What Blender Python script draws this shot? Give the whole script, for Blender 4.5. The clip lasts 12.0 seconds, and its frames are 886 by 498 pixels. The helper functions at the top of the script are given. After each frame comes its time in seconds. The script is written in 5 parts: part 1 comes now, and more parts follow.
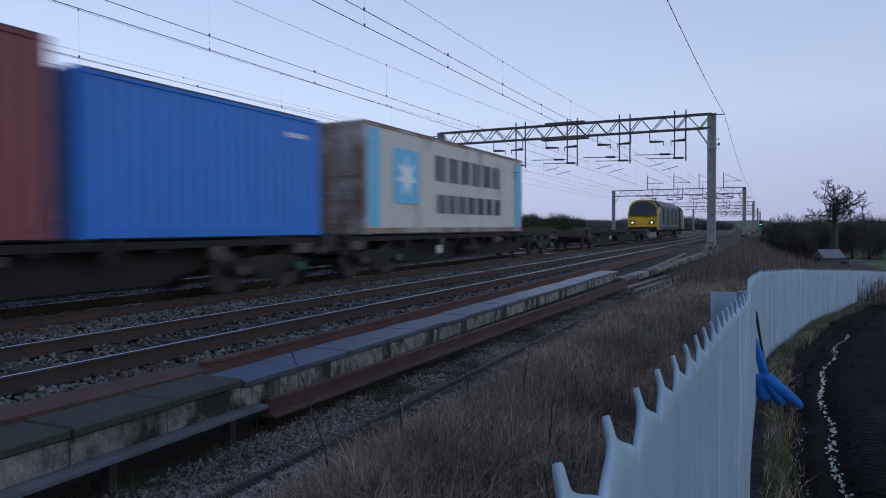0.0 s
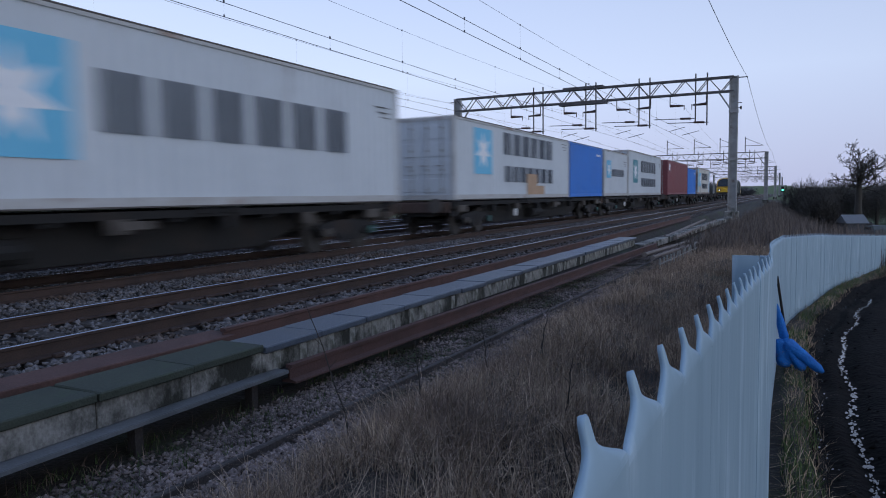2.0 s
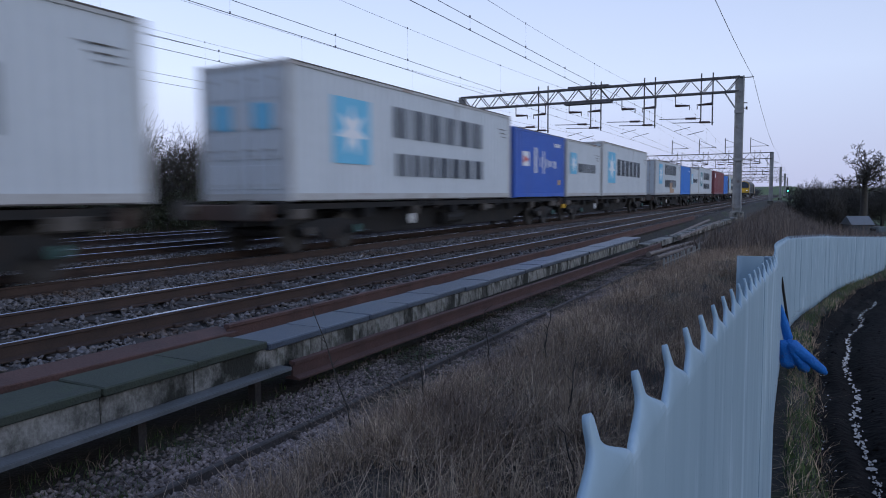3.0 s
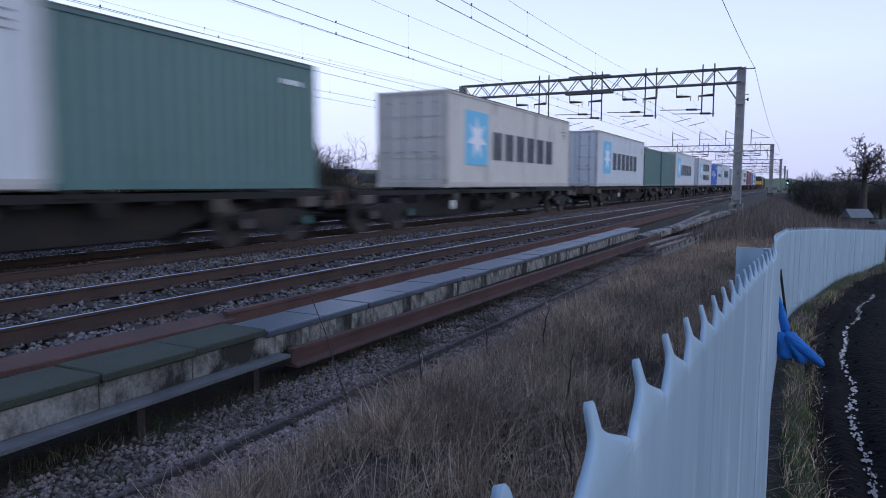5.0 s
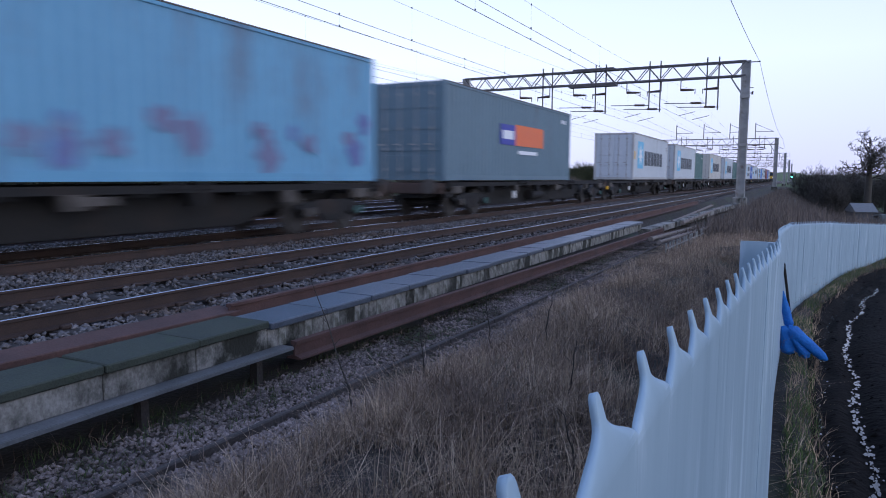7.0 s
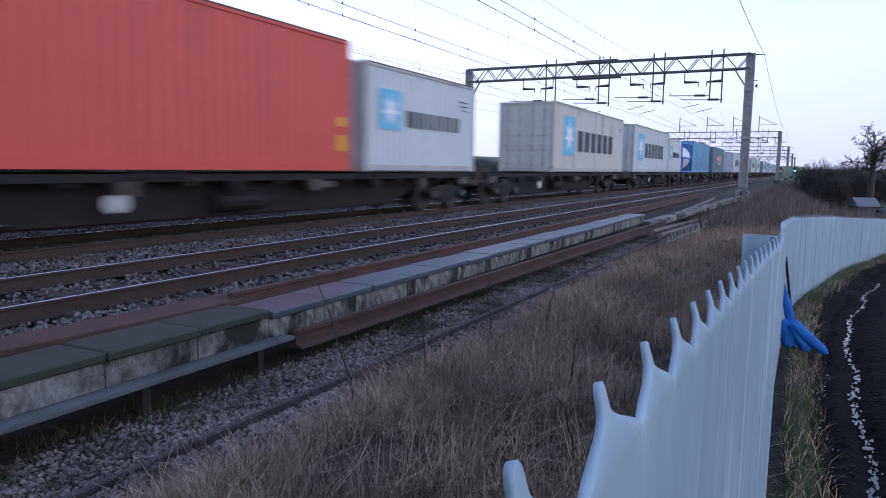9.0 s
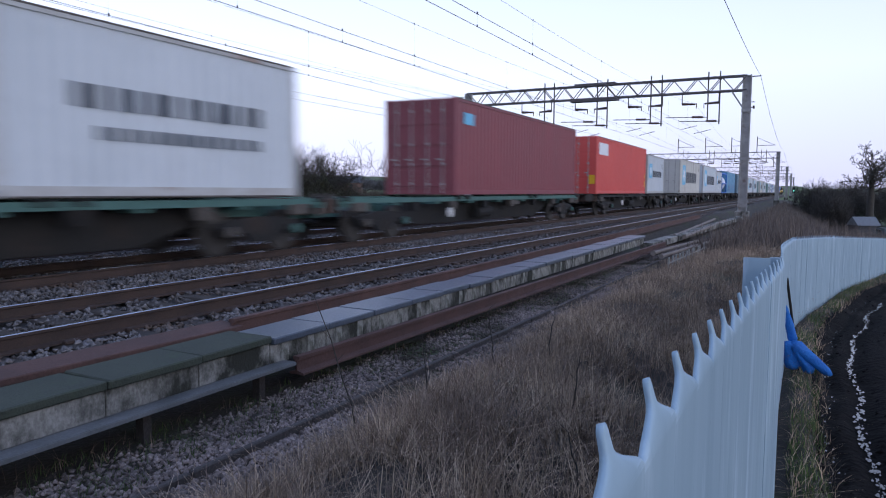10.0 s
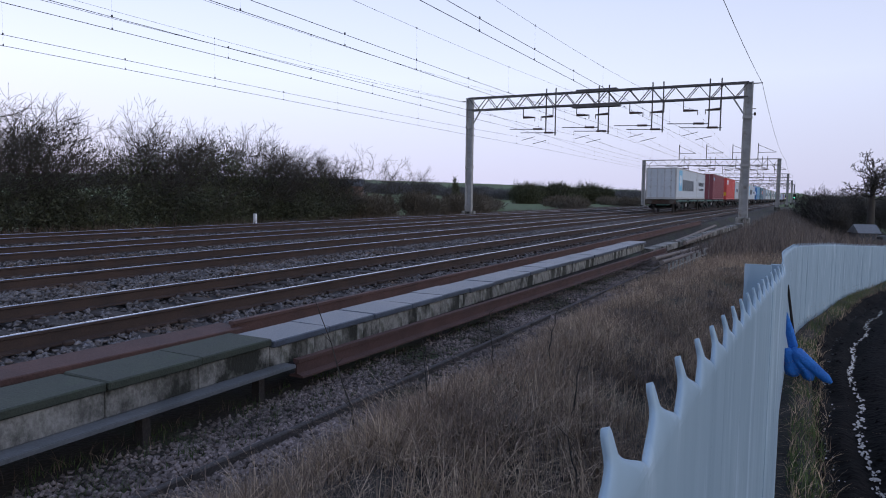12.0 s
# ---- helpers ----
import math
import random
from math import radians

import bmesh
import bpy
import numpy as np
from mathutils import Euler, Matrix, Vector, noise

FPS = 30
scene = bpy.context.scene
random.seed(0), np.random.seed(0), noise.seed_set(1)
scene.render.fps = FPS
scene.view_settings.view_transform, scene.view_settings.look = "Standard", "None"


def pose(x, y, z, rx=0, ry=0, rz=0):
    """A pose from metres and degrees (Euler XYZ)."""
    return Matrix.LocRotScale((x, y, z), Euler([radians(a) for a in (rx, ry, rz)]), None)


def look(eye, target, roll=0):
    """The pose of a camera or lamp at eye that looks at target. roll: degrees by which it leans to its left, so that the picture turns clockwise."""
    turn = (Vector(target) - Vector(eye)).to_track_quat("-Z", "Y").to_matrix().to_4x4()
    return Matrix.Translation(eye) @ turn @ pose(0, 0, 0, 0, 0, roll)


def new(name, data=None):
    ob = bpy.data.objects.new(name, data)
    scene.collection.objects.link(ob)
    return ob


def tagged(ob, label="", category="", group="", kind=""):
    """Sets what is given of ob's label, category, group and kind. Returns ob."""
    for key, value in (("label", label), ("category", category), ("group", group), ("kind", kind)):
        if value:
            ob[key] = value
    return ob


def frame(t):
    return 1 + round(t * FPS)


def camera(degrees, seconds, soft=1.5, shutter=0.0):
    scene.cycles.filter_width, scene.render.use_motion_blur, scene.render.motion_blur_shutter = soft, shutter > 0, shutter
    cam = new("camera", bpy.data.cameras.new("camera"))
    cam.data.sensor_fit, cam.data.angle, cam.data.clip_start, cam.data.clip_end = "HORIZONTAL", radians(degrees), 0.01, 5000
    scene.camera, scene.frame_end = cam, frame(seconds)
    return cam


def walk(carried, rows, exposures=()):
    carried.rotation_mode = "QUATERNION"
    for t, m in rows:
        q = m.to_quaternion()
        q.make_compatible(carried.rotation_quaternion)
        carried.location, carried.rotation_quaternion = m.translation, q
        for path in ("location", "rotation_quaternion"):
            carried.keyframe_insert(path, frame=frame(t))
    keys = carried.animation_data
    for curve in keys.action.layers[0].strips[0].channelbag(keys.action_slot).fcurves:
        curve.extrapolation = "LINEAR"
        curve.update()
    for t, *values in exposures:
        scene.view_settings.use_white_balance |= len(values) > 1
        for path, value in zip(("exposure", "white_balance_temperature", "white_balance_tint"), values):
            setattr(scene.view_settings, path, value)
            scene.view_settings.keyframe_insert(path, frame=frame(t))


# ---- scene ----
cam = camera(65.5, 12.0, soft=1.0, shutter=0.42)
EYE = (0.0, 0.0, 1.237)
TURNS = [(0.0, 25.34, -1.70, 0.40, 0.018, 0.001, 0.005),
         (0.5, 25.85, -2.30, 0.67, 0.015, 0.003, -0.001),
         (1.0, 26.40, -3.41, 0.70, 0.013, 0.010, -0.005),
         (1.5, 26.59, -4.06, 0.53, 0.012, 0.010, -0.007),
         (2.0, 26.76, -4.37, 0.79, 0.010, 0.011, -0.008),
         (2.5, 27.01, -4.42, 0.58, 0.009, 0.008, -0.007),
         (3.0, 27.10, -4.51, 0.36, 0.009, 0.009, -0.008),
         (5.0, 27.06, -5.41, -0.16, 0.006, 0.009, -0.010),
         (5.5, 27.11, -5.46, -0.23, 0.005, 0.011, -0.011),
         (6.0, 27.20, -5.55, -0.28, 0.004, 0.010, -0.011),
         (6.5, 27.29, -5.73, -0.16, 0.004, 0.008, -0.011),
         (7.0, 27.32, -5.98, -0.31, 0.004, 0.010, -0.012),
         (9.0, 27.49, -6.74, -0.79, 0.002, 0.006, -0.013),
         (9.5, 27.39, -6.42, -0.61, 0.002, 0.003, -0.011),
         (10.0, 27.50, -4.84, -0.26, 0.003, 0.002, 0.001),
         (10.5, 27.11, -3.71, -0.61, 0.006, -0.003, 0.004),
         (11.0, 26.95, -4.02, -0.63, 0.002, -0.004, -0.001),
         (11.5, 27.47, -4.50, -0.61, -0.000, 0.001, -0.001),
         (12.0, 27.57, -4.50, -0.74, -0.000, 0.000, 0.000)]
walk(cam, [(t, pose(EYE[0] + dx, EYE[1] + dy, EYE[2] + dz, 90 + p, r, y)) for t, y, p, r, dx, dy, dz in TURNS],
     exposures=[(0, -0.1, 6000, 5), (1, -0.02, 6050, 6), (3, 0.14, 6080, 7), (5, 0.42, 5960, 11), (7, 0.58, 5960, 12), (9, 0.66, 6080, 12), (10, 0.62, 6250, 11), (11, 0.44, 6450, 10), (12, 0.3, 6600, 10)])

# ---- light: dusk under a clear, pale sky ----
world = bpy.data.worlds.new("dusk")
scene.world = world
world.use_nodes = True
wn = world.node_tree.nodes
wl = world.node_tree.links
sky = wn.new("ShaderNodeTexSky")
sky.sky_type = "NISHITA"
sky.sun_disc = False
sky.sun_elevation = radians(1.0)
sky.sun_rotation = radians(-75)
sky.altitude = 100
sky.air_density, sky.dust_density, sky.ozone_density = 1.0, 1.0, 3.0
tint = wn.new("ShaderNodeMix")
tint.data_type = "RGBA"
tint.inputs[0].default_value = 0.82
grad = wn.new("ShaderNodeValToRGB")
tex = wn.new("ShaderNodeTexCoord")
sep = wn.new("ShaderNodeSeparateXYZ")
wl.new(tex.outputs["Generated"], sep.inputs[0])
wl.new(sep.outputs["Z"], grad.inputs[0])
grad.color_ramp.elements[0].position = 0.0
grad.color_ramp.elements[0].color = (4.7, 4.75, 6.5, 1)
grad.color_ramp.elements[1].position = 0.55
grad.color_ramp.elements[1].color = (2.7, 3.5, 5.9, 1)
mid = grad.color_ramp.elements.new(0.16)
mid.color = (5.7, 6.25, 8.1, 1)
wl.new(sky.outputs[0], tint.inputs["A"])
wl.new(grad.outputs[0], tint.inputs["B"])
bg = wn["Background"]
bg.inputs[1].default_value = 0.145
west = wn.new("ShaderNodeVectorMath")
west.operation = "DOT_PRODUCT"
west.inputs[1].default_value = (-0.95, 0.31, 0.0)
wl.new(tex.outputs["Generated"], west.inputs[0])
side = wn.new("ShaderNodeMapRange")
side.inputs["From Min"].default_value, side.inputs["From Max"].default_value = 0.2, 1.0
side.inputs["To Min"].default_value, side.inputs["To Max"].default_value = 0.86, 1.06
wl.new(west.outputs["Value"], side.inputs[0])
dim = wn.new("ShaderNodeVectorMath")
dim.operation = "SCALE"
wl.new(tint.outputs["Result"], dim.inputs[0])
wl.new(side.outputs[0], dim.inputs["Scale"])
wl.new(dim.outputs[0], bg.inputs[0])
# broad fill lamp added opposite the sunset, to brighten the near container sides
sun = new("sun", bpy.data.lights.new("sun", "SUN"))
sun.data.energy, sun.data.angle, sun.data.color = 0.75, radians(40), (1.0, 0.94, 0.92)
sun.matrix_world = look((70, -20, 16), (0, 0, 0))


# ---- materials ----
def mat(name, c1, c2, rough=0.7, metal=0.0, scale=4.0, fine=60.0, bump=0.2, spec=0.5, stain=None, stain_at=0.6, stain_scale=1.2, stretch=(1, 1, 1), rnd=0.0, whole=False):
    m = bpy.data.materials.new(name)
    m.use_nodes = True
    n, l = m.node_tree.nodes, m.node_tree.links
    b = n["Principled BSDF"]
    b.inputs["Metallic"].default_value = metal
    b.inputs["Specular IOR Level"].default_value = spec
    co = n.new("ShaderNodeTexCoord")
    mp = n.new("ShaderNodeMapping")
    mp.inputs["Scale"].default_value = stretch
    l.new(n.new("ShaderNodeNewGeometry").outputs["Position"] if whole else co.outputs["Object"], mp.inputs[0])
    big = n.new("ShaderNodeTexNoise")
    big.inputs["Scale"].default_value = scale
    big.inputs["Detail"].default_value = 5
    small = n.new("ShaderNodeTexNoise")
    small.inputs["Scale"].default_value = fine
    small.inputs["Detail"].default_value = 3
    for q in (big, small):
        l.new(mp.outputs[0], q.inputs["Vector"])
    mixf = n.new("ShaderNodeMath")
    mixf.operation = "MULTIPLY_ADD"
    mixf.inputs[1].default_value = 0.45
    l.new(small.outputs["Fac"], mixf.inputs[0])
    half = n.new("ShaderNodeMath")
    half.operation = "MULTIPLY"
    half.inputs[1].default_value = 0.6
    l.new(big.outputs["Fac"], half.inputs[0])
    l.new(half.outputs[0], mixf.inputs[2])
    ramp = n.new("ShaderNodeValToRGB")
    ramp.color_ramp.elements[0].position, ramp.color_ramp.elements[0].color = 0.36, (*c1, 1)
    ramp.color_ramp.elements[1].position, ramp.color_ramp.elements[1].color = 0.68, (*c2, 1)
    l.new(mixf.outputs[0], ramp.inputs[0])
    colour = ramp.outputs[0]
    if stain:
        st = n.new("ShaderNodeTexNoise")
        st.inputs["Scale"].default_value = stain_scale
        st.inputs["Detail"].default_value = 6
        st.inputs["Roughness"].default_value = 0.65
        l.new(mp.outputs[0], st.inputs["Vector"])
        sr = n.new("ShaderNodeValToRGB")
        sr.color_ramp.elements[0].position = stain_at - 0.06
        sr.color_ramp.elements[1].position = stain_at + 0.06
        l.new(st.outputs["Fac"], sr.inputs[0])
        mx = n.new("ShaderNodeMix")
        mx.data_type = "RGBA"
        l.new(sr.outputs[0], mx.inputs[0])
        l.new(colour, mx.inputs["A"])
        mx.inputs["B"].default_value = (*stain, 1)
        colour = mx.outputs["Result"]
    if rnd:
        oi = n.new("ShaderNodeObjectInfo")
        ge = n.new("ShaderNodeNewGeometry")
        ad = n.new("ShaderNodeMath")
        ad.operation = "ADD"
        l.new(oi.outputs["Random"], ad.inputs[0])
        l.new(ge.outputs["Random Per Island"], ad.inputs[1])
        ma = n.new("ShaderNodeMapRange")
        ma.inputs["From Max"].default_value = 2.0
        ma.inputs["To Min"].default_value, ma.inputs["To Max"].default_value = 1 - rnd, 1 + rnd
        l.new(ad.outputs[0], ma.inputs[0])
        hs = n.new("ShaderNodeHueSaturation")
        l.new(ma.outputs[0], hs.inputs["Value"])
        l.new(colour, hs.inputs["Color"])
        colour = hs.outputs[0]
    l.new(colour, b.inputs["Base Color"])
    rr = n.new("ShaderNodeMapRange")
    rr.inputs["To Min"].default_value, rr.inputs["To Max"].default_value = max(0.03, rough - 0.12), min(1, rough + 0.12)
    l.new(big.outputs["Fac"], rr.inputs[0])
    l.new(rr.outputs[0], b.inputs["Roughness"])
    if bump:
        bp = n.new("ShaderNodeBump")
        bp.inputs["Strength"].default_value = bump
        bp.inputs["Distance"].default_value = 0.02
        l.new(small.outputs["Fac"], bp.inputs["Height"])
        l.new(bp.outputs[0], b.inputs["Normal"])
    return m


def glow(name, colour, power):
    m = bpy.data.materials.new(name)
    m.use_nodes = True
    b = m.node_tree.nodes["Principled BSDF"]
    b.inputs["Base Color"].default_value = (*colour, 1)
    b.inputs["Emission Color"].default_value = (*colour, 1)
    b.inputs["Emission Strength"].default_value = power
    return m


RUST = (0.12, 0.055, 0.035)
# earth colour deepened to carry shade under the trough and among the gravel
M_ground = mat("earth", (0.01, 0.008, 0.006), (0.034, 0.027, 0.019), 0.95, scale=1.2, fine=25, bump=0.8, stain=(0.028, 0.036, 0.012), stain_at=0.56, stain_scale=0.5)
M_mud = mat("wet_mud", (0.004, 0.004, 0.004), (0.013, 0.011, 0.01), 0.9, scale=2.5, fine=18, bump=1.6, spec=0.06, stain=(0.02, 0.018, 0.016), stain_scale=1.5)
M_field = mat("field_grass", (0.045, 0.075, 0.02), (0.075, 0.12, 0.03), 0.95, scale=0.05, fine=2, bump=0.4, stain=(0.06, 0.06, 0.03), stain_scale=0.02)
# bed colour sunk to near black: painted shade in the gaps between loose stones
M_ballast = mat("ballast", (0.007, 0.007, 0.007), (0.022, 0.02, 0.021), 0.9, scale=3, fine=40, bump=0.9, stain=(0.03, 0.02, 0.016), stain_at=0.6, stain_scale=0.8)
M_stone = mat("ballast_stone", (0.03, 0.028, 0.029), (0.18, 0.17, 0.172), 0.85, scale=2.5, fine=50, bump=0.4, stain=(0.08, 0.055, 0.04), stain_at=0.58, stain_scale=0.7, rnd=0.8)
M_gravel = mat("cess_gravel", (0.075, 0.06, 0.055), (0.4, 0.325, 0.295), 0.9, scale=2, fine=45, bump=0.8, stain=(0.06, 0.05, 0.035), stain_at=0.55, stain_scale=1.0, rnd=0.75)
M_rail = mat("rusty_rail", (0.024, 0.015, 0.012), (0.06, 0.036, 0.027), 0.8, scale=3, fine=70, bump=0.3)
M_railtop = mat("polished_rail_head", (0.5, 0.5, 0.52), (0.65, 0.65, 0.68), 0.2, 1.0, scale=2, fine=30, bump=0.03)
M_sleeper = mat("sleeper_concrete", (0.018, 0.015, 0.014), (0.05, 0.042, 0.037), 0.9, scale=2, fine=50, bump=0.5)
M_oldrail = mat("lying_rusty_rail", (0.055, 0.029, 0.025), (0.115, 0.062, 0.052), 0.85, scale=2, fine=60, bump=0.35, stain=(0.06, 0.035, 0.03), stain_scale=0.8)
M_conc = mat("trough_concrete", (0.1, 0.098, 0.085), (0.34, 0.33, 0.3), 0.85, scale=1.6, fine=50, bump=0.4, stain=(0.022, 0.023, 0.016), stain_at=0.5, stain_scale=1.7, stretch=(1, 1, 0.7), whole=True)
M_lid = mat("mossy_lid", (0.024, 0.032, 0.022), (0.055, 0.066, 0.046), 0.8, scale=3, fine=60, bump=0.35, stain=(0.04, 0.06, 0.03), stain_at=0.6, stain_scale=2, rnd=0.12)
# lid colour beyond y = 4.65: paler, bluer and smoother than the mossy lids
M_lidblue = mat("wet_lid", (0.05, 0.062, 0.078), (0.1, 0.12, 0.15), 0.4, scale=3, fine=60, bump=0.15, stain=(0.1, 0.11, 0.12), stain_at=0.62, stain_scale=1.6, rnd=0.15)
M_galv = mat("galvanised_steel", (0.235, 0.33, 0.395), (0.32, 0.43, 0.5), 0.6, 0.15, scale=2.0, fine=14, bump=0.0, spec=0.3, stain=(0.4, 0.51, 0.58), stain_at=0.62, stain_scale=7, stretch=(1, 1, 0.2), whole=True)
M_mast = mat("mast_steel", (0.24, 0.235, 0.22), (0.4, 0.395, 0.38), 0.7, 0.15, scale=2, fine=40, bump=0.15, stain=(0.17, 0.12, 0.09), stain_at=0.66, stain_scale=1.2)
M_beam = mat("gantry_steel", (0.07, 0.065, 0.065), (0.13, 0.12, 0.12), 0.7, 0.2, scale=3, fine=40, bump=0.15)
M_insul = mat("brown_insulator", (0.04, 0.02, 0.015), (0.07, 0.035, 0.025), 0.3, scale=4, fine=30, bump=0.0)
M_wire = mat("copper_wire", (0.11, 0.11, 0.12), (0.17, 0.17, 0.18), 0.6, 0.6, scale=4, fine=30, bump=0.0)
M_under = mat("wagon_underframe", (0.006, 0.006, 0.006), (0.019, 0.018, 0.017), 0.8, 0.2, scale=3, fine=40, bump=0.25, stain=(0.03, 0.021, 0.016), stain_at=0.6, stain_scale=1.5)
M_wheel = mat("wheel_steel", (0.025, 0.023, 0.022), (0.06, 0.055, 0.05), 0.7, 0.2, scale=5, fine=40, bump=0.1)
M_bright = mat("bright_axlebox", (0.5, 0.5, 0.48), (0.7, 0.7, 0.68), 0.5, scale=5, fine=40, bump=0.1)
M_yellow = mat("yellow_paint", (0.62, 0.36, 0.01), (0.72, 0.43, 0.015), 0.5, scale=5, fine=40, bump=0.05)
M_ink = mat("dark_ink", (0.035, 0.045, 0.06), (0.06, 0.07, 0.09), 0.6, scale=6, fine=60, bump=0.02)
M_sq = mat("logo_blue", (0.12, 0.42, 0.62), (0.18, 0.5, 0.7), 0.55, scale=6, fine=60, bump=0.02)
M_teal_sq = mat("logo_teal", (0.05, 0.2, 0.24), (0.08, 0.26, 0.3), 0.6, scale=6, fine=60, bump=0.02)
M_white = mat("white_paint", (0.66, 0.68, 0.7), (0.78, 0.8, 0.82), 0.5, scale=5, fine=60, bump=0.03)
M_orange = mat("orange_panel", (0.68, 0.13, 0.03), (0.76, 0.17, 0.045), 0.5, scale=5, fine=60, bump=0.02)
M_navy = mat("navy_panel", (0.03, 0.04, 0.28), (0.045, 0.055, 0.36), 0.5, scale=5, fine=60, bump=0.02)


def paint(name, a, b, rust_at=0.68):
    return mat(name, a, b, 0.5, scale=1.0, fine=14, bump=0.05, stain=tuple(0.6 * q + 0.4 * r for q, r in zip(a, RUST)), stain_at=rust_at, stain_scale=1.1, stretch=(1, 1, 0.35))


M_grey = paint("pale_grey_container", (0.45, 0.49, 0.52), (0.54, 0.58, 0.61))
M_cream = paint("weathered_cream_container", (0.46, 0.45, 0.41), (0.55, 0.54, 0.5), 0.62)
M_blue = paint("bright_blue_container", (0.022, 0.14, 0.49), (0.032, 0.18, 0.6))
M_dblue = paint("royal_blue_container", (0.025, 0.085, 0.38), (0.035, 0.115, 0.48))
M_brown = paint("red_brown_container", (0.15, 0.036, 0.042), (0.2, 0.052, 0.058))
M_maroon = paint("maroon_container", (0.17, 0.034, 0.045), (0.22, 0.05, 0.062))
M_red = paint("bright_red_container", (0.5, 0.058, 0.05), (0.6, 0.085, 0.07))
M_green = paint("grey_green_container", (0.055, 0.12, 0.115), (0.085, 0.165, 0.155))
M_steel = paint("steel_blue_container", (0.085, 0.145, 0.185), (0.12, 0.19, 0.235))
M_creamframe = mat("stained_cream_frame", (0.36, 0.34, 0.3), (0.5, 0.48, 0.43), 0.7, scale=2, fine=14, bump=0.1, stain=(0.24, 0.18, 0.13), stain_at=0.68, stain_scale=1.4)
M_rustframe = mat("rust_streaked_frame", (0.14, 0.085, 0.06), (0.3, 0.23, 0.18), 0.75, scale=1.5, fine=12, bump=0.1, stain=(0.38, 0.36, 0.33), stain_at=0.55, stain_scale=1.0)
M_gframe = mat("dulled_grey_frame", (0.33, 0.32, 0.3), (0.47, 0.48, 0.48), 0.6, scale=1.5, fine=12, bump=0.06, stain=(0.24, 0.15, 0.1), stain_at=0.63, stain_scale=0.9)
M_sky = paint("light_blue_container", (0.1, 0.27, 0.42), (0.14, 0.34, 0.5), 0.6)


M_white2 = mat("pale_block", (0.2, 0.2, 0.18), (0.34, 0.34, 0.31), 0.8, scale=4, fine=50, bump=0.3, stain=(0.09, 0.09, 0.07), stain_at=0.55, stain_scale=4)
M_ledge = mat("weathered_ledge", (0.11, 0.12, 0.125), (0.18, 0.19, 0.2), 0.6, 0.2, scale=4, fine=50, bump=0.15)
M_loco = mat("locomotive_grey_green", (0.04, 0.052, 0.05), (0.075, 0.09, 0.085), 0.55, scale=2, fine=30, bump=0.05)
M_edgerail = mat("grimy_container_edge", (0.05, 0.043, 0.04), (0.11, 0.095, 0.085), 0.8, scale=2, fine=20, bump=0.1)


# ---- mesh tools ----
def box(bm, x0, x1, y0, y1, z0, z1, bev=0.0):
    r = bmesh.ops.create_cube(bm, size=1, matrix=Matrix.Translation(((x0 + x1) / 2, (y0 + y1) / 2, (z0 + z1) / 2)) @ Matrix.Diagonal((abs(x1 - x0), abs(y1 - y0), abs(z1 - z0), 1)))
    if bev:
        es = list({e for v in r["verts"] for e in v.link_edges})
        bmesh.ops.bevel(bm, geom=es, offset=bev, segments=1, affect="EDGES")


def rod(bm, a, b, r, n=6, r2=None):
    a, b = Vector(a), Vector(b)
    d = b - a
    m = Matrix.Translation((a + b) / 2) @ d.to_track_quat("Z", "Y").to_matrix().to_4x4()
    bmesh.ops.create_cone(bm, cap_ends=True, segments=n, radius1=r, radius2=r if r2 is None else r2, depth=d.length, matrix=m)


def beam(bm, a, b, w, h):
    """A square bar from a to b."""
    a, b = Vector(a), Vector(b)
    d = b - a
    m = Matrix.Translation((a + b) / 2) @ d.to_track_quat("Z", "Y").to_matrix().to_4x4() @ Matrix.Diagonal((w, h, d.length, 1))
    bmesh.ops.create_cube(bm, size=1, matrix=m)


def poly(bm, pts, shift):
    """A prism: the flat outline pts, thickened by shift."""
    lo = [bm.verts.new(p) for p in pts]
    hi = [bm.verts.new(Vector(p) + Vector(shift)) for p in pts]
    bm.faces.new(lo)
    bm.faces.new(hi[::-1])
    for i in range(len(pts)):
        j = (i + 1) % len(pts)
        bm.faces.new((lo[i], hi[i], hi[j], lo[j]))
    bmesh.ops.recalc_face_normals(bm, faces=bm.faces[:])


def mesh_of(name, bm, material):
    me = bpy.data.meshes.new(name)
    bm.to_mesh(me)
    bm.free()
    me.materials.append(material)
    return me


def part(name, bm, material, parent, label=""):
    ob = new(name, mesh_of(name, bm, material))
    ob.parent = parent
    if label:
        ob["label"] = label
    return ob


def raw(name, verts, faces, material, smooth=False):
    me = bpy.data.meshes.new(name)
    me.from_pydata([tuple(v) for v in verts], [], [tuple(q) for q in faces])
    me.materials.append(material)
    if smooth:
        me.polygons.foreach_set("use_smooth", [True] * len(me.polygons))
    return new(name, me)


def sharp(x, a, b):
    t = min(1.0, max(0.0, (x - a) / (b - a)))
    return t * t * (3 - 2 * t)


# ---- ground ----
TRACKS = (-6.69, -10.41, -14.35, -18.6)


FENCE_Y = [-3.0, 0.4, 1.2, 2.3, 3.0, 3.4, 5.0, 8.0, 10.0, 12.9, 15.0, 19.0, 24.0, 32.0]
FENCE_X = [-0.08, -0.105, -0.106, -0.086, -0.062, -0.066, -0.1, -0.09, -0.03, 0.41, 0.78, 1.75, 3.0, 5.2]
FENCE_Z = [1.2, 1.088, 1.046, 1.005, 0.985, 0.97, 0.9, 0.755, 0.67, 0.54, 0.42, 0.2, -0.1, -0.6]


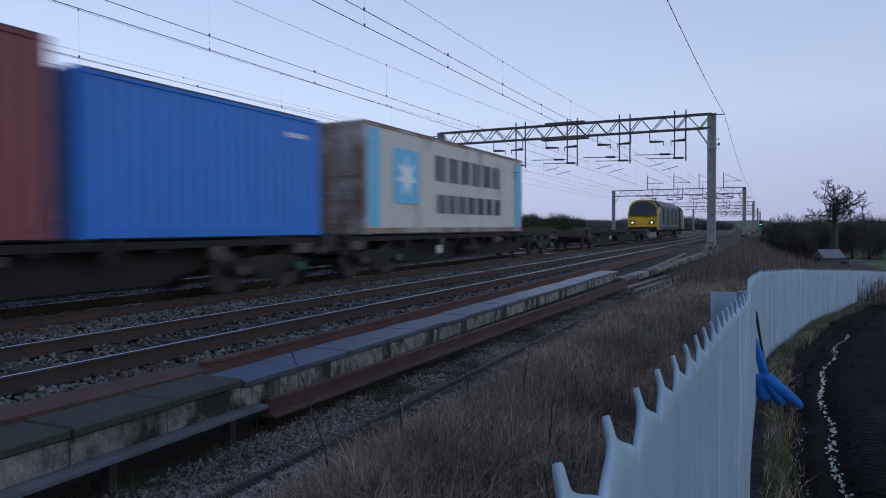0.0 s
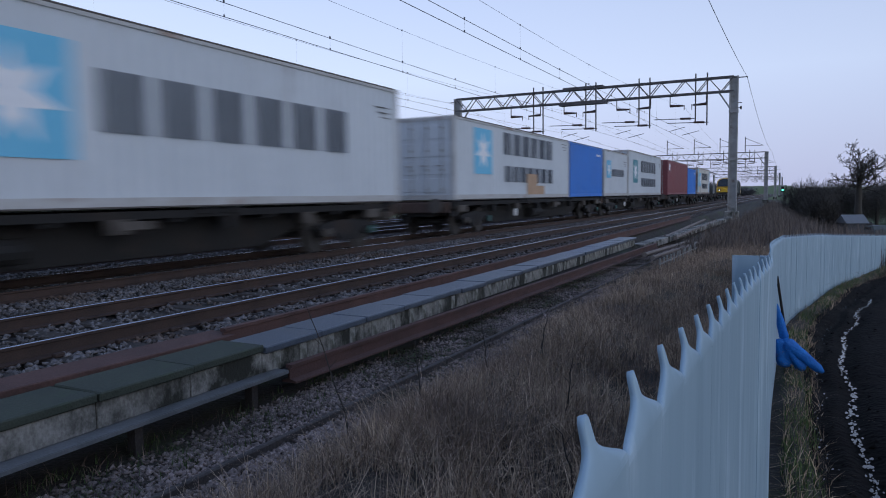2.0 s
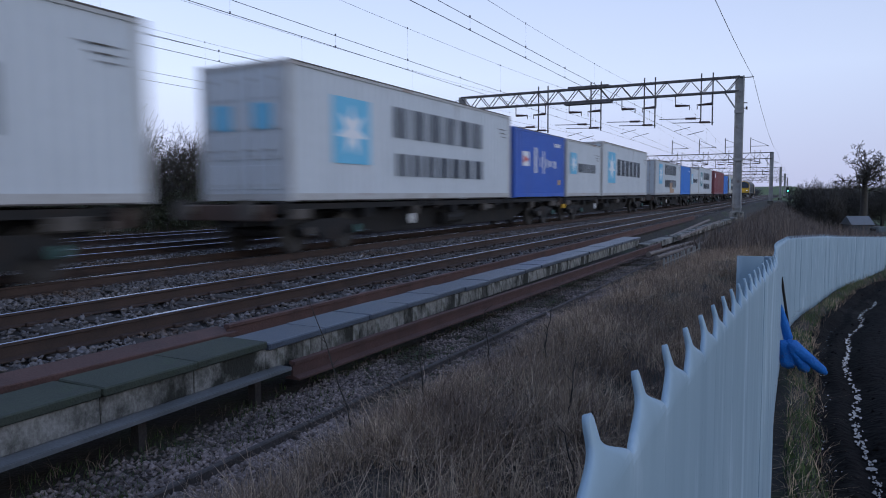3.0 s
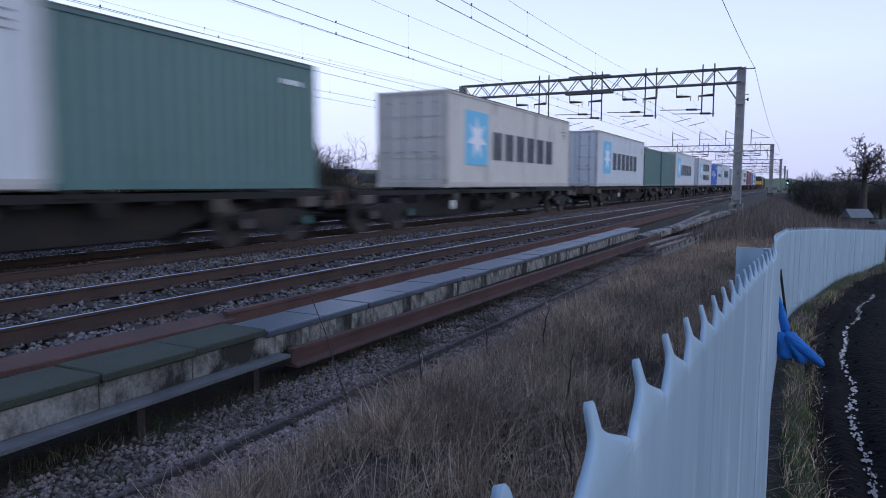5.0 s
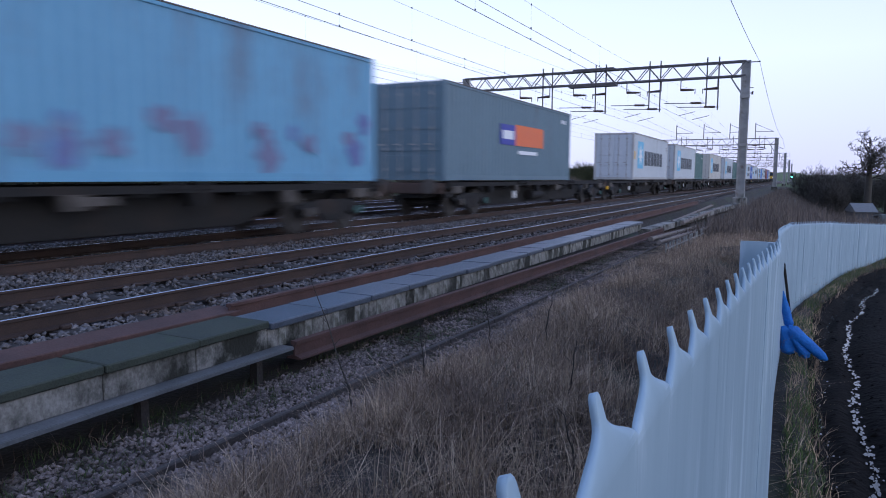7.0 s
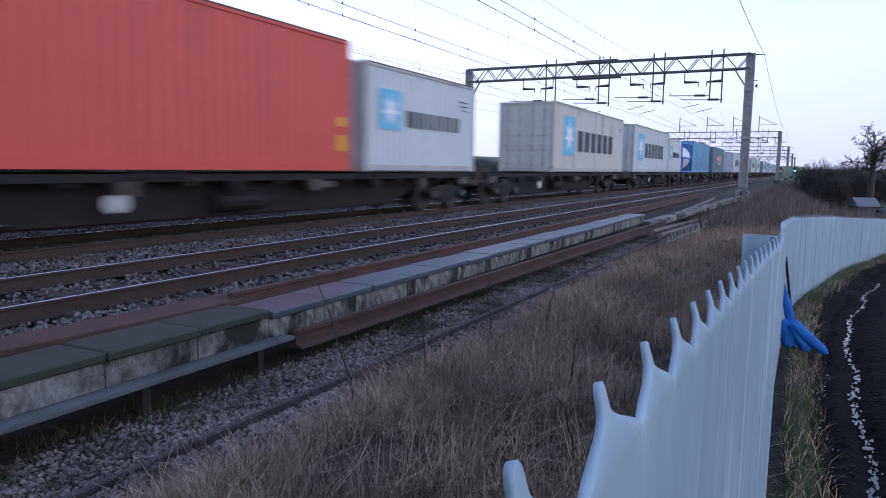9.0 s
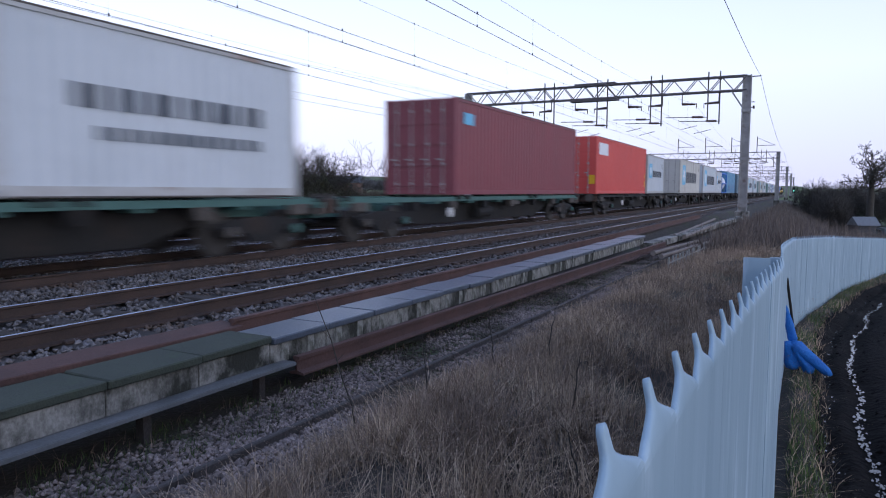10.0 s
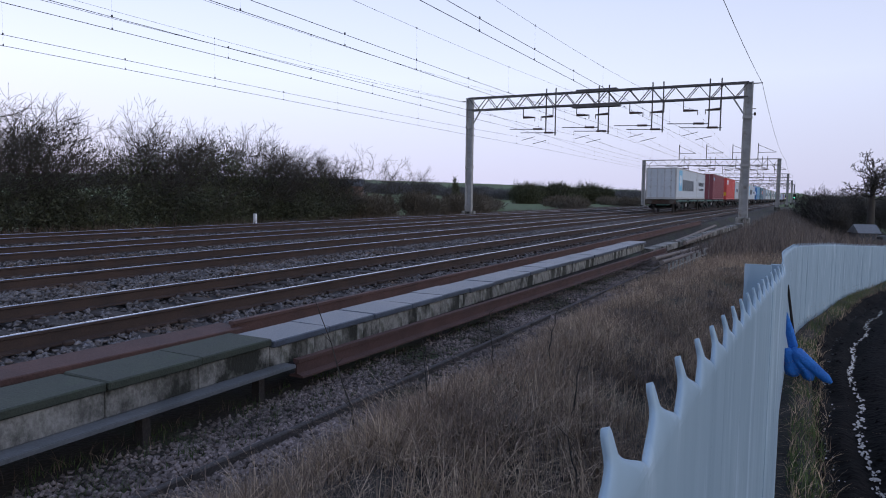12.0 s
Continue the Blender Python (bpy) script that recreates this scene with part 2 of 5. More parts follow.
def glide(y, ys, vs):
    """A smooth curve through the stops."""
    y = min(max(y, ys[0]), ys[-1])
    i = max(0, min(len(ys) - 2, int(np.searchsorted(ys, y, side="right")) - 1))

    def slope(k):
        a, b = max(0, k - 1), min(len(ys) - 1, k + 1)
        return (vs[b] - vs[a]) / (ys[b] - ys[a])

    w = ys[i + 1] - ys[i]
    t = (y - ys[i]) / w
    return (2 * t ** 3 - 3 * t ** 2 + 1) * vs[i] + (t ** 3 - 2 * t ** 2 + t) * w * slope(i) + (3 * t ** 2 - 2 * t ** 3) * vs[i + 1] + (t ** 3 - t ** 2) * w * slope(i + 1)


def fence_x(y):
    return float(glide(y, FENCE_Y, FENCE_X))


def fence_top(y):
    return float(glide(y, FENCE_Y, FENCE_Z))


def rough_z(x, y):
    return noise.noise((x * 0.9, y * 0.9, 0.3)) * 0.08 + noise.noise((x * 3, y * 3, 7)) * 0.03


def ground_z(x, y):
    """Formation under the tracks, the grassy bank beside the fence and the muddy path beyond it."""
    yy = max(-20.0, min(y, 120.0))
    path = -0.34 - 0.018 * max(0.0, min(yy, 20.0)) - 2.9 * sharp(yy, 20, 75)
    fx = fence_x(min(yy, 32.0))
    if x < -21.2:
        z = -0.35 - 0.25 * sharp(-x, 21.2, 24) - 0.6 * sharp(-x, 40, 90) + 0.035 * max(0.0, min(-x - 120, 500.0)) + 9 * sharp(y, 250, 900)
    elif x < -5.2:
        z = -0.27 if y < 400 else -0.27 + 9 * sharp(y, 400, 900)
    elif x < -4.7:
        z = -0.27 - 0.33 * sharp(x, -5.2, -4.7)
    elif x < -3.4:
        z = -0.6
    else:
        t = sharp(x, -3.4, max(fx - 0.2, -2.6))
        z = -0.6 * (1 - t) + path * t + 0.3 * math.sin(math.pi * t) * (1 - sharp(y, 25, 60))
        z -= 0.9 * sharp(x, fx + 5, fx + 30) * (1 - sharp(y, 20, 75))
        z += 0.02 * max(0.0, min(x - 60, 400.0)) + 9 * sharp(y, 300, 900)
    if x > -3.3 or x < -22:
        near = 1.0 if x < fx - 0.1 or y > 30 or x > fx + 3 else 0.35
        z += rough_z(x, y) * near
    if x > fx + 0.1 and y < 26:
        # ruts worn into the mud
        c0 = rut_x(y)
        for c, w in ((c0, 0.12), (c0 - 0.22, 0.07), (c0 + 0.95, 0.2)):
            z -= 0.07 * math.exp(-((x - c) / w) ** 2)
        z += 0.05 * math.exp(-((x - fx - 0.14) / 0.1) ** 2)
    return z


def rut_x(y):
    return float(np.interp(y, [0, 4.7, 7.0, 9.1, 12.7, 20.0], [0.4, 0.45, 0.5, 0.56, 1.06, 2.5])) + 0.03 * math.sin(3 * y)


def spaced(stops):
    out = []
    for (a, s), (b, _) in zip(stops, stops[1:]):
        out += list(np.arange(a, b - 1e-6, s))
    return out + [stops[-1][0]]


gx = spaced([(-2500, 300), (-400, 40), (-80, 8), (-24, 1.4), (-5.4, 0.1), (-0.2, 0.05), (2.2, 0.3), (12, 4), (60, 30), (400, 300), (2500, 1)])
gy = spaced([(-400, 60), (-40, 6), (-2, 0.12), (16, 0.4), (45, 5), (140, 40), (600, 300), (4000, 1)])
verts = [(x, y, ground_z(x, y)) for y in gy for x in gx]
nx = len(gx)
faces = [(j * nx + i, j * nx + i + 1, (j + 1) * nx + i + 1, (j + 1) * nx + i) for j in range(len(gy) - 1) for i in range(nx - 1)]
ground = tagged(raw("ground", verts, faces, M_ground, True), "dark damp earth with patches of moss and grass", "ground", kind="structure")
ground.data.materials.append(M_field)
ground.data.materials.append(M_mud)
for q in ground.data.polygons:
    c = q.center
    if c.x < -30 or c.x > 11 or c.y > 160:
        q.material_index = 1
    elif c.y < 30 and c.x > fence_x(c.y) + 0.27:
        q.material_index = 2

# ---- ballast, sleepers and rails ----
bm = bmesh.new()
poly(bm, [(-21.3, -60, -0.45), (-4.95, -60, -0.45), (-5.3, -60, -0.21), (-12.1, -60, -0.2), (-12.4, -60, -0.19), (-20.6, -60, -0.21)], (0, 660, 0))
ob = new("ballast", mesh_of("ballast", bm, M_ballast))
tagged(ob, "dark grey crushed stone ballast bed under four tracks", "ballast", kind="structure")


def rail_mesh(y0, y1):
    bm = bmesh.new()
    for pts in ([(-0.07, -0.16), (0.07, -0.16), (0.07, -0.148), (0.012, -0.13), (0.012, -0.04), (0.034, -0.03), (0.034, -0.006), (-0.034, -0.006), (-0.034, -0.03), (-0.012, -0.04), (-0.012, -0.13), (-0.07, -0.148)],):
        poly(bm, [(x, y0, z) for x, z in pts], (0, y1 - y0, 0))
    return mesh_of("rail", bm, M_rail)


def head_mesh(y0, y1):
    bm = bmesh.new()
    poly(bm, [(-0.02, y0, -0.006), (0.02, y0, -0.006), (0.014, y0, 0.0), (-0.014, y0, 0.0)], (0, y1 - y0, 0))
    return mesh_of("rail_head", bm, M_railtop)


RAIL, HEAD = rail_mesh(-60, 600), head_mesh(-60, 600)
bm = bmesh.new()
box(bm, -1.25, 1.25, -0.12, 0.12, -0.3, -0.17, 0.02)
SLEEPER = mesh_of("sleeper", bm, M_sleeper)
bm = bmesh.new()
for sx in (-1, 1):
    for k in (-1, 1):
        box(bm, sx * 0.7525 + k * 0.085 - 0.03, sx * 0.7525 + k * 0.085 + 0.03, -0.05, 0.05, -0.17, -0.125, 0.01)
CLIP = mesh_of("rail_clip", bm, M_rail)
for i, tx in enumerate(TRACKS):
    tr = tagged(new("track_%d" % (i + 1)), "rusty-sided railway track with polished rail heads on ballast", "railway track", kind="structure")
    for sx in (-1, 1):
        r = new("rail", RAIL)
        r.parent = tr
        r.location = (tx + sx * 0.7525, 0, 0)
        h = new("rail_head", HEAD)
        h.parent = r
        h["label"] = "polished steel running surface"
    for k in range(-8, 150 if i < 2 else 120):
        s = new("sleeper", SLEEPER)
        s.parent = tr
        s.location = (tx, k * 0.65, 0)
        if i == 0 and k < 50:
            c = new("rail_clip", CLIP)
            c.parent = s

# ---- the freight train ----
SPEED = 32.8
T2 = TRACKS[1]
DECK = 1.107
MOVING = []


def side_wall(bm, x, sgn, y0, y1, z0, z1, pitch=0.28, depth=0.036):
    n = max(1, round((y1 - y0) / pitch))
    p = (y1 - y0) / n
    outline = []
    for i in range(n):
        a = y0 + i * p
        outline += [(0, a), (0, a + p * 0.26), (-depth, a + p * 0.5), (-depth, a + p * 0.76)]
    outline.append((0, y1))
    lo = [bm.verts.new((x + sgn * d, y, z0)) for d, y in outline]
    hi = [bm.verts.new((x + sgn * d, y, z1)) for d, y in outline]
    for a, b, c, d in zip(lo, lo[1:], hi[1:], hi):
        bm.faces.new((a, b, c, d) if sgn > 0 else (d, c, b, a))


SHELL = {}


def container(kind, length, h, material, label, frame_material=None):
    """A corrugated freight container: rear (door) end at y = 0, base at z = 0. Shell meshes are shared between alike ones."""
    root = tagged(new(kind), label, "container", group="containers on the train")
    fm = frame_material or (M_gframe if material is M_grey else material)
    key = (length, h, material.name, fm.name)
    if key not in SHELL:
        W2, made = 1.219, []
        bm = bmesh.new()
        for sx in (-1, 1):
            for y in (0, length - 0.13):
                box(bm, sx * W2, sx * (W2 - 0.13), y, y + 0.13, 0, h, 0.008)
            box(bm, sx * W2, sx * (W2 - 0.06), 0.13, length - 0.13, 0.02, 0.17)
            box(bm, sx * W2, sx * (W2 - 0.06), 0.13, length - 0.13, h - 0.09, h - 0.01)
        for y in (0, length - 0.1):
            box(bm, -W2 + 0.13, W2 - 0.13, y, y + 0.1, 0.02, 0.16)
            box(bm, -W2 + 0.13, W2 - 0.13, y, y + 0.1, h - 0.13, h - 0.01)
        made.append(("frame", mesh_of("frame", bm, fm), None))
        # dark strips along the top edges, and the bottom edges of pale containers
        bm = bmesh.new()
        for sx in (-1, 1):
            box(bm, sx * (W2 + 0.003), sx * (W2 - 0.05), 0.02, length - 0.02, h - 0.03, h + 0.004, 0.004)
            if material in (M_grey, M_cream):
                box(bm, sx * (W2 + 0.003), sx * (W2 - 0.05), 0.14, length - 0.14, 0.005, 0.03)
        made.append(("edge_rail", mesh_of("edge_rail", bm, M_edgerail), None))
        for sx in (1, -1):
            bm = bmesh.new()
            side_wall(bm, sx * (W2 - 0.012), sx, 0.13, length - 0.13, 0.17, h - 0.09)
            made.append(("side_wall", mesh_of("side_wall", bm, material), None))
        bm = bmesh.new()
        box(bm, -W2 + 0.03, W2 - 0.03, 0.05, length - 0.05, h - 0.035, h - 0.012)
        for i in range(int(length / 0.42)):
            box(bm, -W2 + 0.12, W2 - 0.12, 0.2 + i * 0.42, 0.4 + i * 0.42, h - 0.012, h + 0.004)
        made.append(("roof", mesh_of("roof", bm, material), None))
        bm = bmesh.new()
        side_wall(bm, 0, 1, -1.09, 1.09, 0.16, h - 0.13, 0.22, 0.04)
        bmesh.ops.rotate(bm, verts=bm.verts[:], matrix=Matrix.Rotation(math.pi / 2, 3, "Z"))
        bmesh.ops.translate(bm, verts=bm.verts[:], vec=(0, length - 0.02, 0))
        made.append(("end_wall", mesh_of("end_wall", bm, material), None))
        for sx in (-1, 1):
            bm = bmesh.new()
            x0, x1 = sorted((sx * 0.01, sx * 1.085))
            box(bm, x0, x1, 0.02, 0.06, 0.16, h - 0.13, 0.006)
            for k in range(4):
                z = 0.25 + k * (h - 0.4) / 4
                box(bm, x0 + 0.08, x1 - 0.08, 0.045 - 0.04, 0.021, z, z + (h - 0.5) / 4 - 0.09, 0.01)
            bars = bmesh.new()
            for bx in (0.28, 0.8):
                rod(bars, (sx * bx, -0.012, 0.05), (sx * bx, -0.012, h - 0.05), 0.017)
                for z in (0.3, 0.9, 1.5, h - 0.4):
                    box(bars, sx * bx - 0.05, sx * bx + 0.05, -0.02, 0.02, z, z + 0.07)
                box(bars, sx * bx - 0.2, sx * bx + 0.02, -0.035, -0.02, 1.05, 1.09)
            made.append(("door", mesh_of("door", bm, fm if fm is M_rustframe else material), mesh_of("locking_bar", bars, M_mast)))
        SHELL[key] = made
    for name, me, sub in SHELL[key]:
        o = new(name, me)
        o.parent = root
        if sub:
            s = new("locking_bar", sub)
            s.parent = o
    if fm.name not in SHELL:
        b = bmesh.new()
        box(b, -0.082, 0.082, -0.089, 0.089, -0.06, 0.06, 0.012)
        SHELL[fm.name] = mesh_of("corner_casting", b, fm)
    for sx in (-1, 1):
        for y in (0.085, length - 0.085):
            for z in (0.058, h - 0.056):
                o = new("corner_casting", SHELL[fm.name])
                o.parent = root
                o.location = (sx * 1.141, y, z)
    return root


def decal(root, name, material, y0, y1, z0, z1, x=1.2115, label=""):
    bm = bmesh.new()
    box(bm, x, x + 0.006, y0, y1, z0, z1)
    return part(name, bm, material, root, label)


def star(root, yc, zc, r):
    bm = bmesh.new()
    pts = []
    for i in range(14):
        q = r if i % 2 == 0 else r * 0.42
        a = math.pi / 2 + i * math.pi / 7
        pts.append((1.2185, yc + q * math.cos(a), zc + q * math.sin(a)))
    poly(bm, pts, (0.005, 0, 0))
    return part("star_mark", bm, M_white, root, "white seven-pointed star on a light blue square")


def bars(root, y0, y1, z0, z1, n, material, name="mark"):
    """A line of lettering as plain upright bars, two to each character."""
    p = (y1 - y0) / n
    for i in range(n):
        a = y0 + i * p
        bm = bmesh.new()
        if n > 3:
            box(bm, 1.2115, 1.2175, a, a + p * 0.3, z0, z1)
            box(bm, 1.2115, 1.2175, a + p * 0.42, a + p * 0.72, z0, z1)
        else:
            box(bm, 1.2115, 1.2175, a, a + p * 0.7, z0, z1)
        part(name, bm, material, root)


def livery(root, length, h, two_lines=False, mid=1.4, square=None):
    """Light blue square with a star, and one or two lines of dark bars, on the near long side. mid: height of the single line."""
    sq = square or M_sq
    if length < 8:
        decal(root, "logo_square", sq, 0.62, 1.62, h * 0.4, h * 0.4 + 0.98)
        star(root, 1.12, h * 0.4 + 0.49, 0.42)
        bars(root, 1.95, 5.1, h * 0.44, h * 0.44 + 0.42, 6, M_ink)
    elif two_lines:
        z = h * 0.5 - 0.6
        decal(root, "logo_square", sq, 1.5, 3.0, z, z + 1.5)
        star(root, 2.25, z + 0.75, 0.62)
        bars(root, 4.15, 9.9, h * 0.55, h * 0.55 + 0.78, 6, M_ink)
        bars(root, 4.25, 9.9, h * 0.21, h * 0.21 + 0.58, 7, M_ink)
    else:
        decal(root, "logo_square", sq, 1.25, 3.0, 0.72, 2.42)
        star(root, 2.12, 1.57, 0.72)
        bars(root, 3.45, 10.1, mid - 0.47, mid + 0.47, 6, M_ink)
    decal(root, "data_plate", M_grime, length - 1.1, length - 0.5, h - 0.55, h - 0.55 + 0.03)
    decal(root, "data_plate", M_grime, length - 0.95, length - 0.5, h - 0.68, h - 0.68 + 0.03)
    decal(root, "data_plate", M_grime, length - 0.8, length - 0.5, h - 0.8, h - 0.8 + 0.03)


def send(ob, s):
    MOVING.append((ob, s))


def bogie(root, y):
    b = bmesh.new()
    for sx in (-1, 1):
        poly(b, [(sx * 1.02, y - 1.15, 0.5), (sx * 1.02, y - 0.5, 0.42), (sx * 1.02, y - 0.35, 0.25), (sx * 1.02, y + 0.35, 0.25), (sx * 1.02, y + 0.5, 0.42), (sx * 1.02, y + 1.15, 0.5), (sx * 1.02, y + 1.15, 0.62), (sx * 1.02, y + 0.4, 0.72), (sx * 1.02, y - 0.4, 0.72), (sx * 1.02, y - 1.15, 0.62)], (sx * 0.1, 0, 0))
        for k in (-0.12, 0.12):
            rod(b, (sx * 1.07, y + k, 0.28), (sx * 1.07, y + k, 0.62), 0.07, 8)
        box(b, sx * 1.02, sx * 1.2, y - 1.05, y - 0.75, 0.36, 0.56, 0.03)
        box(b, sx * 1.02, sx * 1.2, y + 0.75, y + 1.05, 0.36, 0.56, 0.03)
    box(b, -1.0, 1.0, y - 0.25, y + 0.25, 0.4, 0.7)
    bo = part("bogie", b, M_under, root)
    for k in (-0.9, 0.9):
        w = bmesh.new()
        rod(w, (1.19, y + k, 0.46), (1.25, y + k, 0.46), 0.1, 10)
        part("axlebox_cap", w, M_teal if k > 0 else M_grime, bo, "pale greenish axlebox cover")
        w = bmesh.new()
        for sx in (-1, 1):
            rod(w, (sx * 0.7, y + k, 0.42), (sx * 0.82, y + k, 0.42), 0.42, 20)
        rod(w, (-0.75, y + k, 0.42), (0.75, y + k, 0.42), 0.08, 8)
        part("wheelset", w, M_wheel, bo)


def wagon(length, style=0):
    """A low container flat: deep spine, thin solebars on outriggers, two bogies. Rear end at y = 0, rail level at z = 0."""
    root = tagged(new("container_wagon"), "dark grimy container flat wagon on two bogies", "wagon", group="wagons of the train")
    key = ("wagon", length, style)
    if key in SHELL:
        for name, me, label, kids in SHELL[key]:
            o = new(name, me)
            o.parent = root
            if label:
                o["label"] = label
            for kn, km in kids:
                k = new(kn, km)
                k.parent = o
        return root
    b = bmesh.new()
    box(b, -0.42, 0.42, -0.1, length + 0.1, 0.6, 0.98)
    for sx in (-1, 1):
        box(b, sx * 1.17, sx * 1.09, 0.0, length, 0.93, 1.06)
    for i in range(9):
        y = 0.1 + (length - 0.3) * i / 8
        box(b, -1.16, 1.16, y, y + 0.18, 0.86, 1.04)
    part("frame", b, M_teal if style == 2 else M_under, root)
    for sx in (-1, 1):
        b = bmesh.new()
        poly(b, [(sx * 0.62, 2.9, 0.95), (sx * 0.62, 3.1, 0.62), (sx * 0.62, 4.3, 0.27), (sx * 0.62, length - 4.3, 0.27), (sx * 0.62, length - 3.1, 0.62), (sx * 0.62, length - 2.9, 0.95)], (sx * 0.05, 0, 0))
        part("girder", b, M_under, root)
    for y in (0.1, 5.9, 6.5, 12.1, 12.7, length - 0.3):
        if y < length:
            for sx in (-1, 1):
                b = bmesh.new()
                box(b, sx * 1.24, sx * 1.05, y, y + 0.2, 0.98, 1.1, 0.015)
                part("twistlock", b, M_under, root)
    for i in range(6):
        y = 3.4 + i * (length - 6.8) / 5
        b = bmesh.new()
        poly(b, [(1.0, y - 0.16, 0.94), (1.0, y - 0.1, 0.7), (1.0, y + 0.1, 0.7), (1.0, y + 0.16, 0.94)], (0.18, 0, 0))
        part("outrigger", b, M_grime if i % 2 else M_under, root)
    for y in (0.5, length - 1.1):
        b = bmesh.new()
        box(b, 1.02, 1.19, y, y + 0.62, 0.72, 0.96, 0.03)
        part("end_bracket", b, M_grime, root)
    bogie(root, 1.9)
    bogie(root, length - 1.9)
    b = bmesh.new()
    rod(b, (0.88, length * 0.42, 0.55), (0.88, length * 0.42 + 1.2, 0.55), 0.19, 12)
    part("air_tank", b, M_under, root)
    b = bmesh.new()
    rod(b, (1.1, length * 0.3, 0.6), (1.16, length * 0.3, 0.6), 0.14, 14)
    part("handbrake_wheel", b, M_bright, root, "pale painted brake hand wheel")
    b = bmesh.new()
    box(b, 1.1, 1.17, length * 0.56, length * 0.56 + 0.7, 0.76, 0.9, 0.01)
    part("lever_box", b, M_grime, root)
    b = bmesh.new()
    box(b, 1.08, 1.18, 0.02, 0.3, 0.6, 0.78, 0.02)
    part("step", b, M_yellow if style == 1 else M_under, root)
    b = bmesh.new()
    box(b, 1.1, 1.18, length - 0.2, length - 0.05, 0.68, 0.86, 0.02)
    part("lamp_bracket", b, M_grime, root)
    for y, sg in ((-0.1, -1), (length + 0.1, 1)):
        b = bmesh.new()
        box(b, -1.15, 1.15, y, y + sg * 0.12, 0.72, 1.05, 0.02)
        bb = part("buffer_beam", b, M_rustbeam, root, "rusty brown headstock")
        for sx in (-0.87, 0.87):
            b = bmesh.new()
            rod(b, (sx, y, 0.95), (sx, y + sg * 0.4, 0.95), 0.1, 10)
            rod(b, (sx, y + sg * 0.4, 0.95), (sx, y + sg * 0.45, 0.95), 0.22, 14)
            part("buffer", b, M_grime, bb)
    SHELL[key] = [(o.name.split(".")[0], o.data, o["label"] if "label" in o else "", [(k.name.split(".")[0], k.data) for k in o.children]) for o in root.children]
    return root


M_grime = mat("brake_dust_grime", (0.05, 0.044, 0.038), (0.11, 0.098, 0.086), 0.85, scale=4, fine=40, bump=0.2)
M_rustbeam = mat("rusty_headstock", (0.05, 0.032, 0.026), (0.1, 0.066, 0.052), 0.85, scale=3, fine=40, bump=0.2)
M_teal = mat("faded_teal_paint", (0.035, 0.09, 0.08), (0.065, 0.15, 0.13), 0.6, scale=3, fine=40, bump=0.1)
L40, L20, HC, LO = 12.192, 6.058, 2.896, 2.591


def load(kind, s, length, h, material, label, fm=None):
    c = container(kind, length, h, material, label, fm)
    send(c, (s, DECK))
    return c


TWIN = 41.2
for i in range(9):
    s = -334.9 + i * TWIN
    for k in (0.0, 19.1):
        w = wagon(18.5, 2 if i == 0 else (1 if i % 3 == 0 and k > 0 else 0))
        send(w, (s + k, 0))
w = wagon(22.5)
send(w, (38.2, 0))

c = load("freight_container", 14.85, L40, HC, M_cream, "weathered cream corrugated container with rust streaks and star logo", M_rustframe)
livery(c, L40, HC, True)
decal(c, "blue_stripe", M_sq, 0.2, 0.75, 0.2, HC - 0.15)
decal(c, "blue_stripe", M_sq, L40 - 0.75, L40 - 0.2, 0.2, HC - 0.15)
c = load("freight_container", 6.9, L20, LO, M_blue, "bright blue plain corrugated container")
bars(c, 4.9, 5.6, 2.1, 2.2, 3, M_white)
c = load("freight_container", -5.7, L40, HC, M_brown, "dull red-brown corrugated container")
decal(c, "data_plate", M_white, 0.75, 1.3, HC - 0.85, HC - 0.3)
bm = bmesh.new()
box(bm, -0.95, -0.45, -0.03, -0.022, 1.75, 2.25)
part("data_plate", bm, M_white, c)
c = load("freight_container", -21.2, L40, HC, M_grey, "pale grey corrugated container with blue star and two mark lines")
livery(c, L40, HC, True, 1.4, M_teal_sq)
c = load("freight_container", -27.5, L20, LO, M_grey, "pale grey short corrugated container with blue star logo")
livery(c, L20, LO)
c = load("freight_container", -34.0, L20, LO, M_blue, "bright blue plain corrugated container")
bars(c, 4.9, 5.6, 2.1, 2.2, 3, M_white)
c = load("freight_container", -46.4, L40, LO, M_grey, "pale grey corrugated container with a plywood patch low on its side")
livery(c, L40, HC, True)
M_ply = mat("bare_plywood", (0.36, 0.24, 0.15), (0.46, 0.32, 0.21), 0.8, scale=3, fine=50, bump=0.1)
decal(c, "plywood_patch", M_ply, 6.5, 7.7, 0.15, 0.95, 1.219)
decal(c, "plywood_patch", M_ply, 7.7, 8.6, 0.15, 0.5, 1.219)
c = load("freight_container", -61.9, L40, HC, M_grey, "pale grey corrugated container with blue star logo")
livery(c, L40, HC, False, 1.62)
c = load("freight_container", -68.3, L20, LO, M_grey, "pale grey short corrugated container with blue star logo")
livery(c, L20, LO)
c = load("freight_container", -74.7, L20, LO, M_dblue, "royal blue short container with white script marks")
decal(c, "emblem", M_white, 0.85, 1.55, 1.2, 1.75)
bm = bmesh.new()
poly(bm, [(1.219, 0.95, 1.3), (1.219, 1.5, 1.45), (1.219, 0.95, 1.6)], (0.004, 0, 0))
part("emblem_flag", bm, M_red, c)
